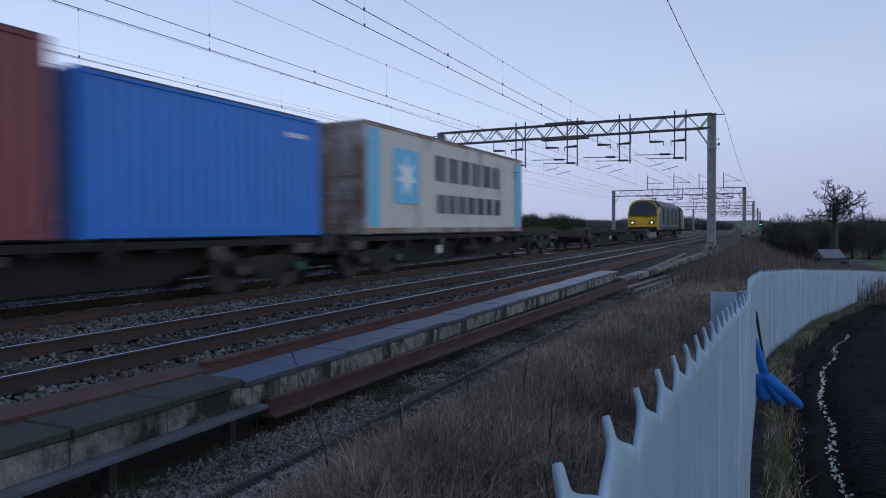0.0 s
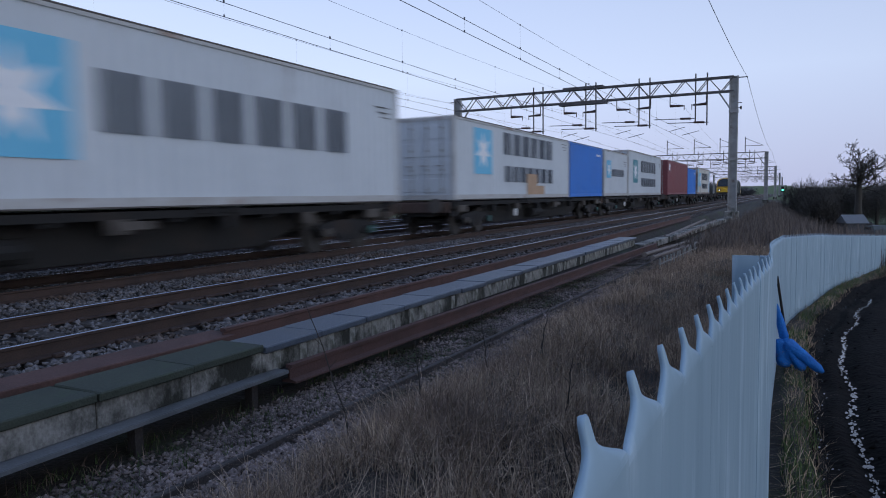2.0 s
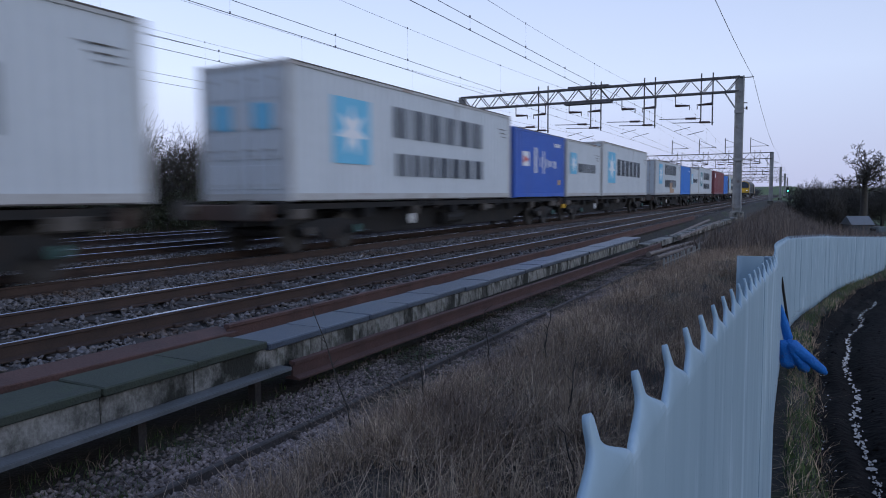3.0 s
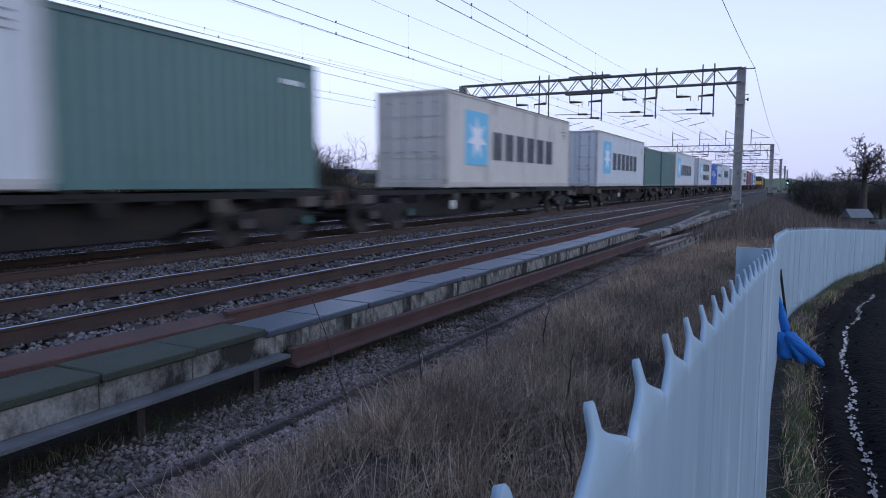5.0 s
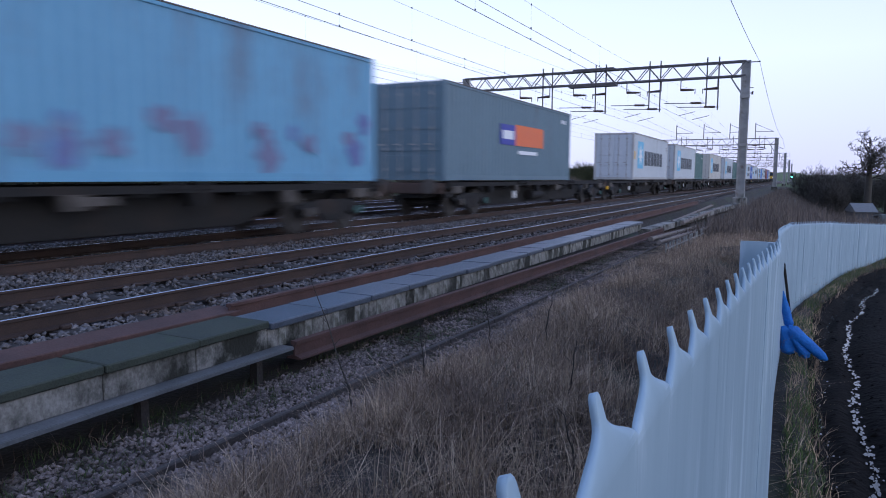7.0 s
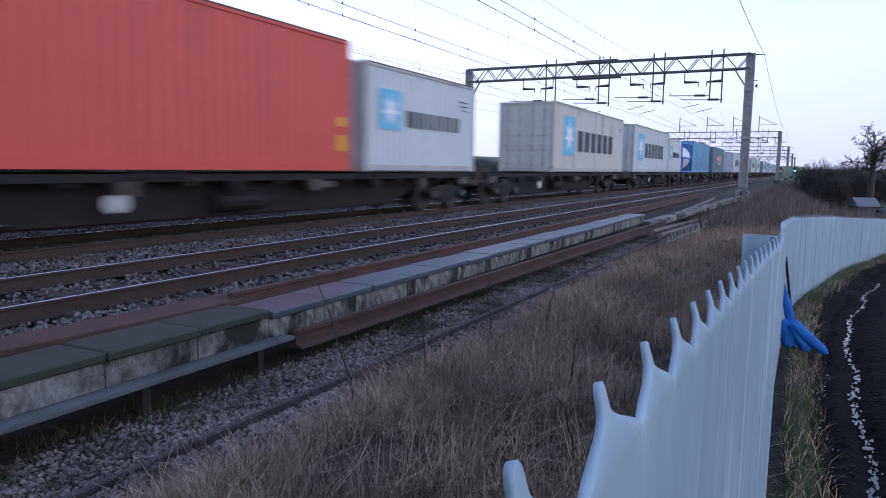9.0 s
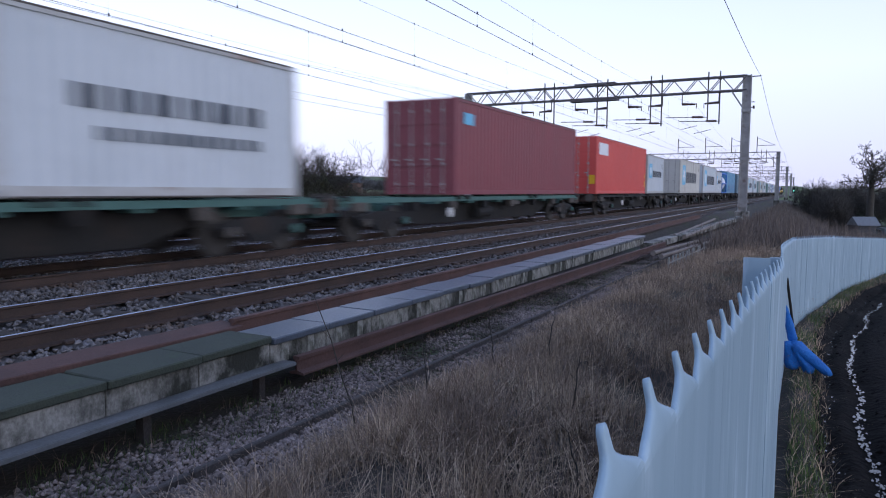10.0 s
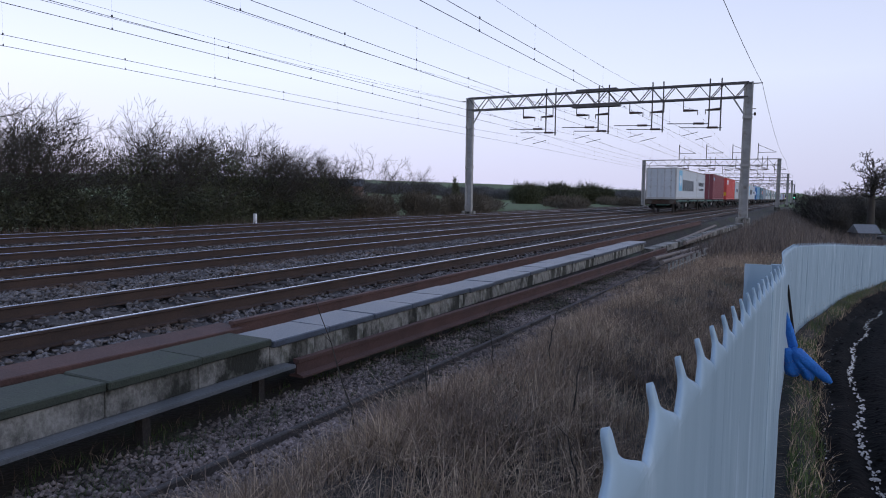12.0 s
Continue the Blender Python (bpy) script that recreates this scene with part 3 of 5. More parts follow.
for y, w, z0, z1 in ((2.2, 0.5, 0.95, 1.95), (2.85, 0.25, 1.2, 1.6), (3.2, 0.3, 0.95, 1.85), (3.6, 0.3, 1.2, 1.55), (4.0, 0.5, 1.25, 1.5), (4.6, 0.5, 1.2, 1.5)):
    decal(c, "mark", M_white, y, y + w * 0.45, z0, z1)
bars(c, 4.7, 5.5, 2.1, 2.25, 3, M_white)
decal(c, "warning_label", M_yellow, 5.2, 5.45, 0.5, 0.72)
c = load("freight_container", -87.3, L40, HC, M_grey, "pale grey corrugated container with star logos on its doors")
livery(c, L40, HC, True)
for x in (-0.62, 0.5):
    bm = bmesh.new()
    box(bm, x - 0.27, x + 0.27, -0.004, 0.004, 1.5, 2.04)
    part("logo_square", bm, M_sq, c)
c = load("freight_container", -102.9, L40, HC, M_grey, "pale grey corrugated container with blue star logo")
livery(c, L40, HC)
load("freight_container", -109.6, L20, LO, M_green, "grey-green short corrugated container")
load("freight_container", -116.2, L20, LO, M_green, "grey-green short corrugated container")
c = load("freight_container", -128.8, L40, HC, M_grey, "pale grey corrugated container with blue star logo")
livery(c, L40, HC)
c = load("freight_container", -146.0, L40, HC, M_cream, "weathered cream refrigerated container with pale door frame", M_creamframe)
livery(c, L40, HC)
c = load("freight_container", -158.3, L20, LO, M_green, "grey-green short corrugated container")
bars(c, 5.0, 5.6, 2.1, 2.2, 3, M_white)
c = load("freight_container", -170.4, L40, HC, M_grey, "pale grey corrugated container with blue star logo")
livery(c, L40, HC)
c = load("freight_container", -186.1, L40, HC, M_grey, "pale blue-grey refrigerated container with a yellow label")
livery(c, L40, HC)
decal(c, "warning_label", M_yellow, 0.25, 0.55, 1.3, 1.75)
c = load("freight_container", -211.5, L40, HC, M_steel, "steel blue corrugated container with an orange and navy panel")
decal(c, "navy_panel", M_navy, 4.2, 5.6, 1.25, 1.95)
decal(c, "white_mark", M_white, 4.4, 5.4, 1.45, 1.75, 1.2185)
decal(c, "orange_panel", M_orange, 5.6, 8.6, 1.25, 2.0)
decal(c, "white_mark", M_white, 5.9, 7.9, 0.95, 1.08)
bars(c, 10.9, 11.6, 2.4, 2.55, 3, M_white)
c = load("freight_container", -227.4, L40, HC, M_sky, "light blue corrugated container, stained low on its side")
M_spray = mat("faded_spray_paint", (0.09, 0.13, 0.3), (0.14, 0.17, 0.34), 0.6, scale=5, fine=30, bump=0.02)
M_spray2 = mat("faded_mauve_paint", (0.13, 0.14, 0.24), (0.17, 0.19, 0.3), 0.6, scale=5, fine=30, bump=0.02)
rng = random.Random(3)
for i in range(16):
    y, z, r = rng.uniform(2.0, 11.6), rng.uniform(0.35, 1.05), rng.uniform(0.16, 0.36)
    if i == 15:
        y, z, r = 11.7, 1.35, 0.3
    bm = bmesh.new()
    poly(bm, [(1.2115 + 0.0004 * i, y + r * rng.uniform(0.4, 1.2) * math.cos(k * math.pi / 6), z + r * rng.uniform(0.5, 1.4) * math.sin(k * math.pi / 6)) for k in range(12)], (0.003, 0, 0))
    part("sprayed_patch", bm, M_spray if i % 3 == 0 else M_spray2, c)


def tank_container(s):
    root = tagged(new("tank_container"), "silver tank in an open bright blue frame", "tank container", group="containers on the train")
    L, h = L20, LO
    b = bmesh.new()
    for sx in (-1, 1):
        for y in (0, L - 0.14):
            box(b, sx * 1.219, sx * 1.08, y, y + 0.14, 0, h, 0.01)
        for z in (0.0, h - 0.14, h * 0.46):
            box(b, sx * 1.219, sx * 1.1, 0.14, L - 0.14, z, z + 0.13)
        for y in (0.14, L - 0.14):
            beam(b, (sx * 1.16, y, 0.13), (sx * 1.16, y + (0.9 if y < 1 else -0.9), h * 0.46), 0.08, 0.08)
    for y in (0, L - 0.14):
        box(b, -1.08, 1.08, y, y + 0.12, 0, 0.14)
        box(b, -1.08, 1.08, y, y + 0.12, h - 0.14, h)
    part("frame", b, M_blue, root)
    b = bmesh.new()
    rod(b, (0, 0.45, 1.3), (0, L - 0.45, 1.3), 1.07, 32)
    rod(b, (0, 0.2, 1.3), (0, 0.45, 1.3), 0.75, 32, 1.07)
    rod(b, (0, L - 0.45, 1.3), (0, L - 0.2, 1.3), 1.07, 32, 0.75)
    part("tank", b, M_white, root, "silvery white tank barrel")
    b = bmesh.new()
    box(b, -0.35, 0.35, 0.6, L - 0.6, 2.38, 2.44)
    part("walkway", b, M_mast, root)
    send(root, (s, DECK))


tank_container(-233.7)
c = load("freight_container", -240.3, L20, LO, M_grey, "pale grey short corrugated container with blue star logo")
livery(c, L20, LO)
c = load("freight_container", -252.6, L40, HC, M_grey, "pale grey corrugated container with blue star logo")
livery(c, L40, HC)
c = load("freight_container", -267.7, L40, HC, M_cream, "weathered cream refrigerated container with star logo", M_creamframe)
livery(c, L40, HC)
c = load("freight_container", -281.5, L20, LO, M_grey, "pale grey short corrugated container with blue star logo")
livery(c, L20, LO)
c = load("freight_container", -294.3, L40, HC, M_red, "bright red corrugated container with a white mark")
decal(c, "white_mark", M_white, 0.5, 2.3, 2.0, 2.6)
decal(c, "warning_label", M_yellow, L40 - 0.45, L40 - 0.2, 0.45, 0.8)
decal(c, "warning_label", M_yellow, L40 - 0.45, L40 - 0.2, 1.0, 1.2)
bm = bmesh.new()
box(bm, 0.85, 1.15, -0.03, -0.022, 0.5, 0.95)
part("warning_label", bm, M_yellow, c)
c = load("freight_container", -310.1, L40, HC, M_maroon, "maroon corrugated container with a small blue label")
decal(c, "blue_label", M_sq, 0.6, 1.3, 2.15, 2.5)
c = load("freight_container", -323.4, L20, LO, M_grey, "pale grey short container with dark lettering bars")
bars(c, 1.2, 5.2, 1.3, 1.65, 6, M_ink)
bars(c, 1.6, 5.1, 0.85, 1.05, 7, M_ink)
c = load("freight_container", -335.5, L40, LO, M_grey, "pale grey corrugated container with blue star logo at the train's tail")
livery(c, L40, LO, False, 1.2)


def locomotive(s):
    root = tagged(new("diesel_locomotive"), "yellow-ended grey and green diesel locomotive with lit lamps", "locomotive")
    L = 21.7
    b = bmesh.new()
    box(b, -1.25, 1.25, 0.3, L - 0.3, 0.95, 1.2)
    box(b, -1.0, 1.0, 8.0, 13.5, 0.35, 0.95, 0.1)
    part("underframe", b, M_under, root)
    b = bmesh.new()
    poly(b, [(-1.1, 3.4, 1.2), (1.1, 3.4, 1.2), (1.1, 3.4, 3.3), (0.75, 3.4, 3.75), (-0.75, 3.4, 3.75), (-1.1, 3.4, 3.3)], (0, L - 6.8, 0))
    part("engine_hood", b, M_loco, root, "dull grey-green ribbed engine hood")
    for k in range(12):
        b = bmesh.new()
        box(b, 1.095, 1.12, 4.2 + k * 1.1, 5.0 + k * 1.1, 1.5, 3.1, 0.01)
        part("grille", b, M_under if k % 3 == 1 else M_loco, root)
    for y0, sg in ((0.0, 1), (L, -1)):
        half = [(1.32, 1.0), (1.32, 2.55), (1.25, 3.05), (1.02, 3.42), (0.6, 3.64), (0.0, 3.72)]
        sect = [(-x, z) for x, z in half] + [(x, z) for x, z in half[-2::-1]]

        def rake(z):
            return 0.12 + 0.42 * max(0.0, z - 2.1) + 0.3 * max(0.0, 1.3 - z)

        for name, a, c, material, label in (("cab_front", 0.0, 0.5, M_yellow, "bright yellow cab front"), ("cab", 0.5, 3.4, M_loco, "grey-green cab side with a dark roof")):
            b = bmesh.new()
            lo = [b.verts.new((x, y0 + sg * (rake(z) + a), z)) for x, z in sect]
            hi = [b.verts.new((x, y0 + sg * (rake(z) + c if c < 1 else c), z)) for x, z in sect]
            b.faces.new(lo)
            b.faces.new(hi[::-1])
            for i in range(len(sect)):
                j = (i + 1) % len(sect)
                b.faces.new((lo[i], hi[i], hi[j], lo[j]))
            bmesh.ops.recalc_face_normals(b, faces=b.faces[:])
            part(name, b, material, root, label)
        b = bmesh.new()
        poly(b, [(x, y0 + sg * (rake(z) - 0.03), z) for x, z in ((-1.2, 2.28), (1.2, 2.28), (1.17, 3.0), (0.96, 3.36), (0.58, 3.58), (0, 3.66), (-0.58, 3.58), (-0.96, 3.36), (-1.17, 3.0))], (0, sg * 0.05, 0))
        part("windscreen", b, M_glass, root, "dark wide windscreen")
        b = bmesh.new()
        top = [(-1.27, 3.06), (-1.04, 3.45), (-0.61, 3.67), (0.0, 3.75), (0.61, 3.67), (1.04, 3.45), (1.27, 3.06)]
        lo = [b.verts.new((x, y0 + sg * (rake(z) - 0.02), z)) for x, z in top]
        hi = [b.verts.new((x, y0 + sg * 3.42, z)) for x, z in top]
        for i in range(len(top) - 1):
            b.faces.new((lo[i], lo[i + 1], hi[i + 1], hi[i]))
        b.normal_update()
        bmesh.ops.solidify(b, geom=b.faces[:], thickness=-0.03)
        part("cab_roof", b, M_under, root)
        b = bmesh.new()
        box(b, -1.28, 1.28, y0 - sg * 0.02, y0 + sg * 0.5, 0.8, 1.28, 0.04)
        part("buffer_beam", b, M_under, root)
        for sx in (-1, 1):
            b = bmesh.new()
            box(b, sx * 0.62, sx * 1.08, y0 + sg * 0.04, y0 + sg * 0.14, 1.5, 1.85, 0.02)
            hl = part("lamp_cluster", b, M_under, root)
            b = bmesh.new()
            rod(b, (sx * 0.85, y0 + sg * 0.05, 1.66), (sx * 0.85, y0 + sg * 0.02, 1.66), 0.1, 14)
            part("headlight", b, M_lamp, hl, "lit round headlight")
            b = bmesh.new()
            box(b, sx * 1.301, sx * 1.315, y0 + sg * 1.2, y0 + sg * 1.9, 2.35, 3.1)
            part("side_window", b, M_glass, root)
            b = bmesh.new()
            rod(b, (sx * 0.87, y0 + sg * 0.2, 1.05), (sx * 0.87, y0 - sg * 0.3, 1.05), 0.2, 14)
            part("buffer", b, M_under, root)
        b = bmesh.new()
        box(b, -1.2, 1.2, y0 - sg * 0.02, y0 + sg * 0.25, 0.3, 0.85, 0.05)
        part("snow_plough", b, M_mast, root)
    for y in (4.6, L - 4.6):
        b = bmesh.new()
        for sx in (-1, 1):
            box(b, sx * 1.0, sx * 1.15, y - 2.4, y + 2.4, 0.45, 0.8, 0.05)
        bo = part("bogie", b, M_under, root)
        for k in (-1.85, 0, 1.85):
            w = bmesh.new()
            for sx in (-1, 1):
                rod(w, (sx * 0.7, y + k, 0.52), (sx * 0.84, y + k, 0.52), 0.52, 20)
            part("wheelset", w, M_wheel, bo)
    send(root, (s, 0))


M_glass = mat("dark_cab_glass", (0.015, 0.02, 0.025), (0.03, 0.035, 0.04), 0.08, scale=2, fine=20, bump=0.0)
M_lamp = glow("lamp_lens", (1.0, 0.95, 0.85), 1.2)
locomotive(64.2)

# ---- overhead line: portals and wires ----
XL, XR = -24.25, -3.6
ARMS = [(-6.69, -5.28), (-10.41, -9.1), (-14.35, -12.95), (-18.6, -17.0)]


def portal(y, top, extra_posts=False, near=True):
    root = tagged(new("overhead_line_portal"), "weathered steel lattice portal spanning four tracks, carrying the overhead wires", "gantry", group="overhead line portals")
    for x in (XL, XR):
        b = bmesh.new()
        for sx in (-1, 1):
            box(b, x + sx * 0.2, x + sx * 0.28, y - 0.16, y + 0.16, -0.5, top)
        box(b, x - 0.2, x + 0.2, y - 0.03, y + 0.03, -0.5, top)
        for k in range(3):
            box(b, x - 0.3, x + 0.3, y - 0.18, y + 0.18, 0.2 + k * 3.2, 0.4 + k * 3.2)
        m = part("mast", b, M_mast, root)
        b = bmesh.new()
        box(b, x - 0.45, x + 0.45, y - 0.45, y + 0.45, -0.6, -0.05, 0.05)
        part("footing", b, M_conc, root)
    z1, z0 = top - 0.05, top - 1.0
    for yy in (-0.3, 0.3):
        for z in (z0, z1):
            b = bmesh.new()
            beam(b, (XL, y + yy, z), (XR, y + yy, z), 0.1, 0.1)
            part("chord", b, M_beam, root)
    n = 26
    for i in range(n):
        a, c = XL + (XR - XL) * i / n, XL + (XR - XL) * (i + 1) / n
        b = bmesh.new()
        za, zb = (z0, z1) if i % 2 else (z1, z0)
        for yy in ((-0.3, 0.3) if near else (-0.3,)):
            beam(b, (a, y + yy, za), (c, y + yy, zb), 0.055, 0.055)
        beam(b, (c, y - 0.3, zb), (c, y + 0.3, zb), 0.05, 0.05)
        part("lattice_bar", b, M_beam, root)
    for x, sg in ((XL, 1), (XR, -1)):
        b = bmesh.new()
        beam(b, (x + sg * 0.2, y, z0 - 1.2), (x + sg * 0.95, y, z0 - 0.02), 0.1, 0.1)
        part("knee_brace", b, M_mast, root)
    if near:
        b = bmesh.new()
        box(b, -15.4, -12.4, y - 0.34, y + 0.34, z1 + 0.06, z1 + 0.16)
        box(b, -15.7, -12.2, y - 0.34, y + 0.34, z0 - 0.2, z0 - 0.06)
        part("splice_plate", b, M_beam, root)
        b = bmesh.new()
        beam(b, (XR, y, top - 0.12), (XR + 0.85, y, top - 0.12), 0.06, 0.06)
        beam(b, (XR, y, 6.9), (XR + 0.5, y, 6.9), 0.05, 0.05)
        beam(b, (XR, y, 7.25), (XR + 0.5, y, 7.25), 0.05, 0.05)
        beam(b, (XL, y, top - 0.25), (XL - 0.7, y, top - 0.25), 0.05, 0.05)
        part("bracket_arm", b, M_beam, root)
        for x in (XR + 0.45, XR + 0.45):
            b = bmesh.new()
            rod(b, (x, y, 6.8), (x, y, 7.0), 0.06, 8)
            part("insulator", b, M_insul, root)
    for cx, tube in ARMS:
        for k, low in ((0.0, 5.85), (-0.75, 6.15)):
            b = bmesh.new()
            rod(b, (tube + k, y - 0.15, top + 0.35), (tube + k, y - 0.15, low), 0.05, 6)
            part("drop_tube", b, M_beam, root)
        for k, low in ((0.1, 5.95), (-0.8, 6.25)):
            b = bmesh.new()
            rod(b, (tube + k - 0.25, y - 0.15, low + 0.12), (tube + k - 0.95, y - 0.15, low + 0.14), 0.075, 8)
            part("insulator", b, M_insul, root)
            b = bmesh.new()
            rod(b, (tube + k, y - 0.15, low + 0.1), (cx - 1.3 + k, y - 0.15, low + 0.18), 0.028, 6)
            rod(b, (cx + 0.8 + k, y - 0.15, low - 0.45), (cx - 0.3 + k, y - 0.15, low - 0.7), 0.02, 6)
            part("steady_arm", b, M_wire, root)
        for k in (-1.35, 1.05):
            b = bmesh.new()
            rod(b, (cx + k + 0.3, y, z0), (cx + k + 0.3, y, z0 - 0.75), 0.035, 6)
            part("hanger", b, M_beam, root)
            sg = -1 if k > 0 else 1
            b = bmesh.new()
            rod(b, (cx + k + 0.3, y, z0 - 0.72), (cx + k + 0.3 + sg * 0.9, y, z0 - 0.76), 0.1, 8, 0.06)
            rod(b, (cx + k + 0.3 + sg * 0.95, y, z0 - 0.7), (cx + k + 0.3 + sg * 0.95, y, z0 - 1.05), 0.03, 6)
            part("insulator", b, M_insul, root)
    if extra_posts:
        for cx, tube in ARMS:
            b = bmesh.new()
            rod(b, (cx, y, top), (cx, y, top + 2.4), 0.07, 6)
            rod(b, (cx, y, top + 2.2), (cx + 2.6, y, top + 1.0), 0.03, 6)
            rod(b, (cx, y, top + 1.0), (cx + 2.6, y, top + 1.0), 0.04, 6)
            part("cantilever", b, M_beam, root)
    return root


PORTALS = [(-22.0, 9.05, False), (51.0, 9.05, False), (120.0, 7.55, True), (189.0, 7.5, True), (258.0, 7.5, True), (327.0, 7.5, False)]
for k, (y, top, ex) in enumerate(PORTALS):
    portal(y, top, ex, k < 2)


def wire_run(name, pts, r, label, parent=None):
    cu = bpy.data.curves.new(name, "CURVE")
    cu.dimensions = "3D"
    sp = cu.splines.new("POLY")
    sp.points.add(len(pts) - 1)
    for q, p in zip(sp.points, pts):
        q.co = (*p, 1)
    cu.bevel_depth, cu.bevel_resolution = r, 1
    cu.materials.append(M_wire)
    ob = new(name, cu)
    me = bpy.data.meshes.new_from_object(ob.evaluated_get(bpy.context.evaluated_depsgraph_get()))
    bpy.data.objects.remove(ob)
    o = new(name, me)
    if parent:
        o.parent = parent
    else:
        tagged(o, label, "wire")
    return o


def span(a, b, za, zb, sag, x0, x1, n=14):
    return [(x0 + (x1 - x0) * i / n, a + (b - a) * i / n, za + (zb - za) * i / n - 4 * sag * (i / n) * (1 - i / n)) for i in range(n + 1)]


# height of each track's catenary wire where it hangs lowest
LOWEST = (5.85, 6.15, 6.3, 6.6)
for (cx, tube), low in zip(ARMS, LOWEST):
    line = tagged(new("overhead_line"), "contact, auxiliary and catenary wires with clips and droppers over a track", "overhead wire", group="overhead wires")
    for (ya, ta, _), (yb, tb, _) in zip(PORTALS, PORTALS[1:]):
        za, zb = ta - (1.75 if ta > 8 else 0.3), tb - (1.75 if tb > 8 else 0.3)
        q = -0.15 if ya > 0 else 0.15
        sag = (za + zb) / 2 - low
        ca = span(ya, yb, za, zb, sag, cx + q, cx - q, 20)
        wire_run("catenary_wire", ca, 0.0042, "", line)
        au = span(ya, yb, 5.62, 5.62, 0.4, cx + q, cx - q, 20)
        wire_run("auxiliary_wire", au, 0.0072, "", line)
        co = span(ya, yb, 5.04, 5.04, 0.1, cx + q, cx - q, 20)
        wire_run("contact_wire", co, 0.0075, "", line)
        if yb < 130:
            for i in range(1, 20):
                p, m, c = Vector(ca[i]), Vector(au[i]), Vector(co[i])
                b = bmesh.new()
                if i % 2:
                    rod(b, p, m, 0.0016, 4)
                    box(b, p.x - 0.012, p.x + 0.012, p.y - 0.01, p.y + 0.01, p.z - 0.02, p.z + 0.03)
                rod(b, m, c, 0.0016, 4)
                box(b, m.x - 0.014, m.x + 0.014, m.y - 0.014, m.y + 0.014, m.z - 0.01, m.z + 0.05)
                box(b, c.x - 0.012, c.x + 0.012, c.y - 0.012, c.y + 0.012, c.z - 0.01, c.z + 0.045)
                part("dropper", b, M_wire, line)
for x, drop, low, r, label in ((XR + 0.8, 0.12, 0.9, 0.014, "thin dark return wire strung along the near masts"), (XL - 0.65, 0.3, 0.65, 0.009, "thin dark feeder wire strung along the far masts")):
    pts = []
    for (ya, ta, _), (yb, tb, _) in zip(PORTALS, PORTALS[1:]):
        pts += span(ya, yb, ta - drop, tb - drop, low, x, x)
    wire_run("return_wire", pts, r, label)

# ---- cable trough beside the tracks ----
TX0, TX1 = -4.66, -4.2


def trough():
    root = tagged(new("cable_trough"), "raised concrete cable trough with mossy lids beside the track", "cable trough", kind="structure")
    y, rng = -0.26, random.Random(4)
    lid = bmesh.new()
    box(lid, -0.25, 0.262, 0.004, 0.826, -0.03, 0.035, 0.01)
    plain_lid = mesh_of("lid", lid, M_lid)
    slick = plain_lid.copy()
    slick.materials.clear()
    slick.materials.append(M_lidblue)
    wall = bmesh.new()
    box(wall, -0.03, 0.03, 0.004, 0.826, -0.19, 0, 0.006)
    wallm = mesh_of("side_wall", wall, M_conc)
    stub = bmesh.new()
    box(stub, -0.035, 0.035, 0.0, 0.1, -0.18, 0, 0.006)
    stubm = mesh_of("block", stub, M_white2)
    for i in range(26):
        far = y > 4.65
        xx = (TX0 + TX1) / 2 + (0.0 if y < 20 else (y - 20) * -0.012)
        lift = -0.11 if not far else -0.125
        o = new("lid", slick if far else plain_lid)
        o.parent = root
        o.matrix_basis = pose(xx + rng.uniform(-0.012, 0.012), y, lift + rng.uniform(-0.006, 0.006), 0, rng.uniform(-0.8, 0.8), rng.uniform(-0.5, 0.5))
        for sx in (-0.19, 0.19):
            w = new("side_wall", wallm)
            w.parent = root
            w.location = (xx + sx, y, lift - 0.036)
        if far:
            for k in range(2):
                s = new("block", stubm)
                s.parent = root
                s.location = (xx + 0.195, y + 0.15 + k * 0.42 + rng.uniform(-0.06, 0.06), lift - 0.04)
        y += 0.83
    b = bmesh.new()
    box(b, TX1 - 0.08, TX1 + 0.13, 0.0, 4.9, -0.36, -0.335)
    box(b, TX1 + 0.132, TX1 + 0.142, 0.0, 4.9, -0.365, -0.338)
    part("steel_ledge", b, M_ledge, root, "pale steel ledge under the trough")
    # posts borrow the dark sleeper colour to paint in the shade below the ledge
    for yy in (0.9, 2.1, 3.3, 4.5):
        b = bmesh.new()
        box(b, TX1 - 0.02, TX1 + 0.06, yy, yy + 0.07, -0.75, -0.36)
        part("post", b, M_sleeper, root)


trough()
b = bmesh.new()
for k in range(26):
    box(b, -0.19, 0.19, k * 1.0, k * 1.0 + 0.985, -0.2, 0.0, 0.01)
ob = new("low_cable_trough", mesh_of("low_cable_trough", b, M_conc))
ob.matrix_basis = pose(-4.1, 21.2, -0.3, 0, 0, -1.5)
tagged(ob, "low dark concrete cable trough continuing along the cess", "cable trough", kind="structure")


def lying_rail(y0, y1, x0, x1, z, h=0.15, w=0.14):
    b = bmesh.new()
    pts = [(-w / 2, 0), (w / 2, 0), (w / 2, 0.018), (0.012, 0.035), (0.012, h - 0.04), (0.035, h - 0.03), (0.035, h), (-0.035, h), (-0.035, h - 0.03), (-0.012, h - 0.04), (-0.012, 0.035), (-w / 2, 0.018)]
    poly(b, [(x, 0, q) for x, q in pts], (0, y1 - y0, 0))
    o = new("spare_rail", mesh_of("spare_rail", b, M_oldrail))
    o.matrix_basis = pose(x0, y0, z, 0, 0, math.degrees(math.atan2(x0 - x1, y1 - y0)))
    return tagged(o, "long rust-brown spare rail lying on the cess", "rail", group="spare rails")


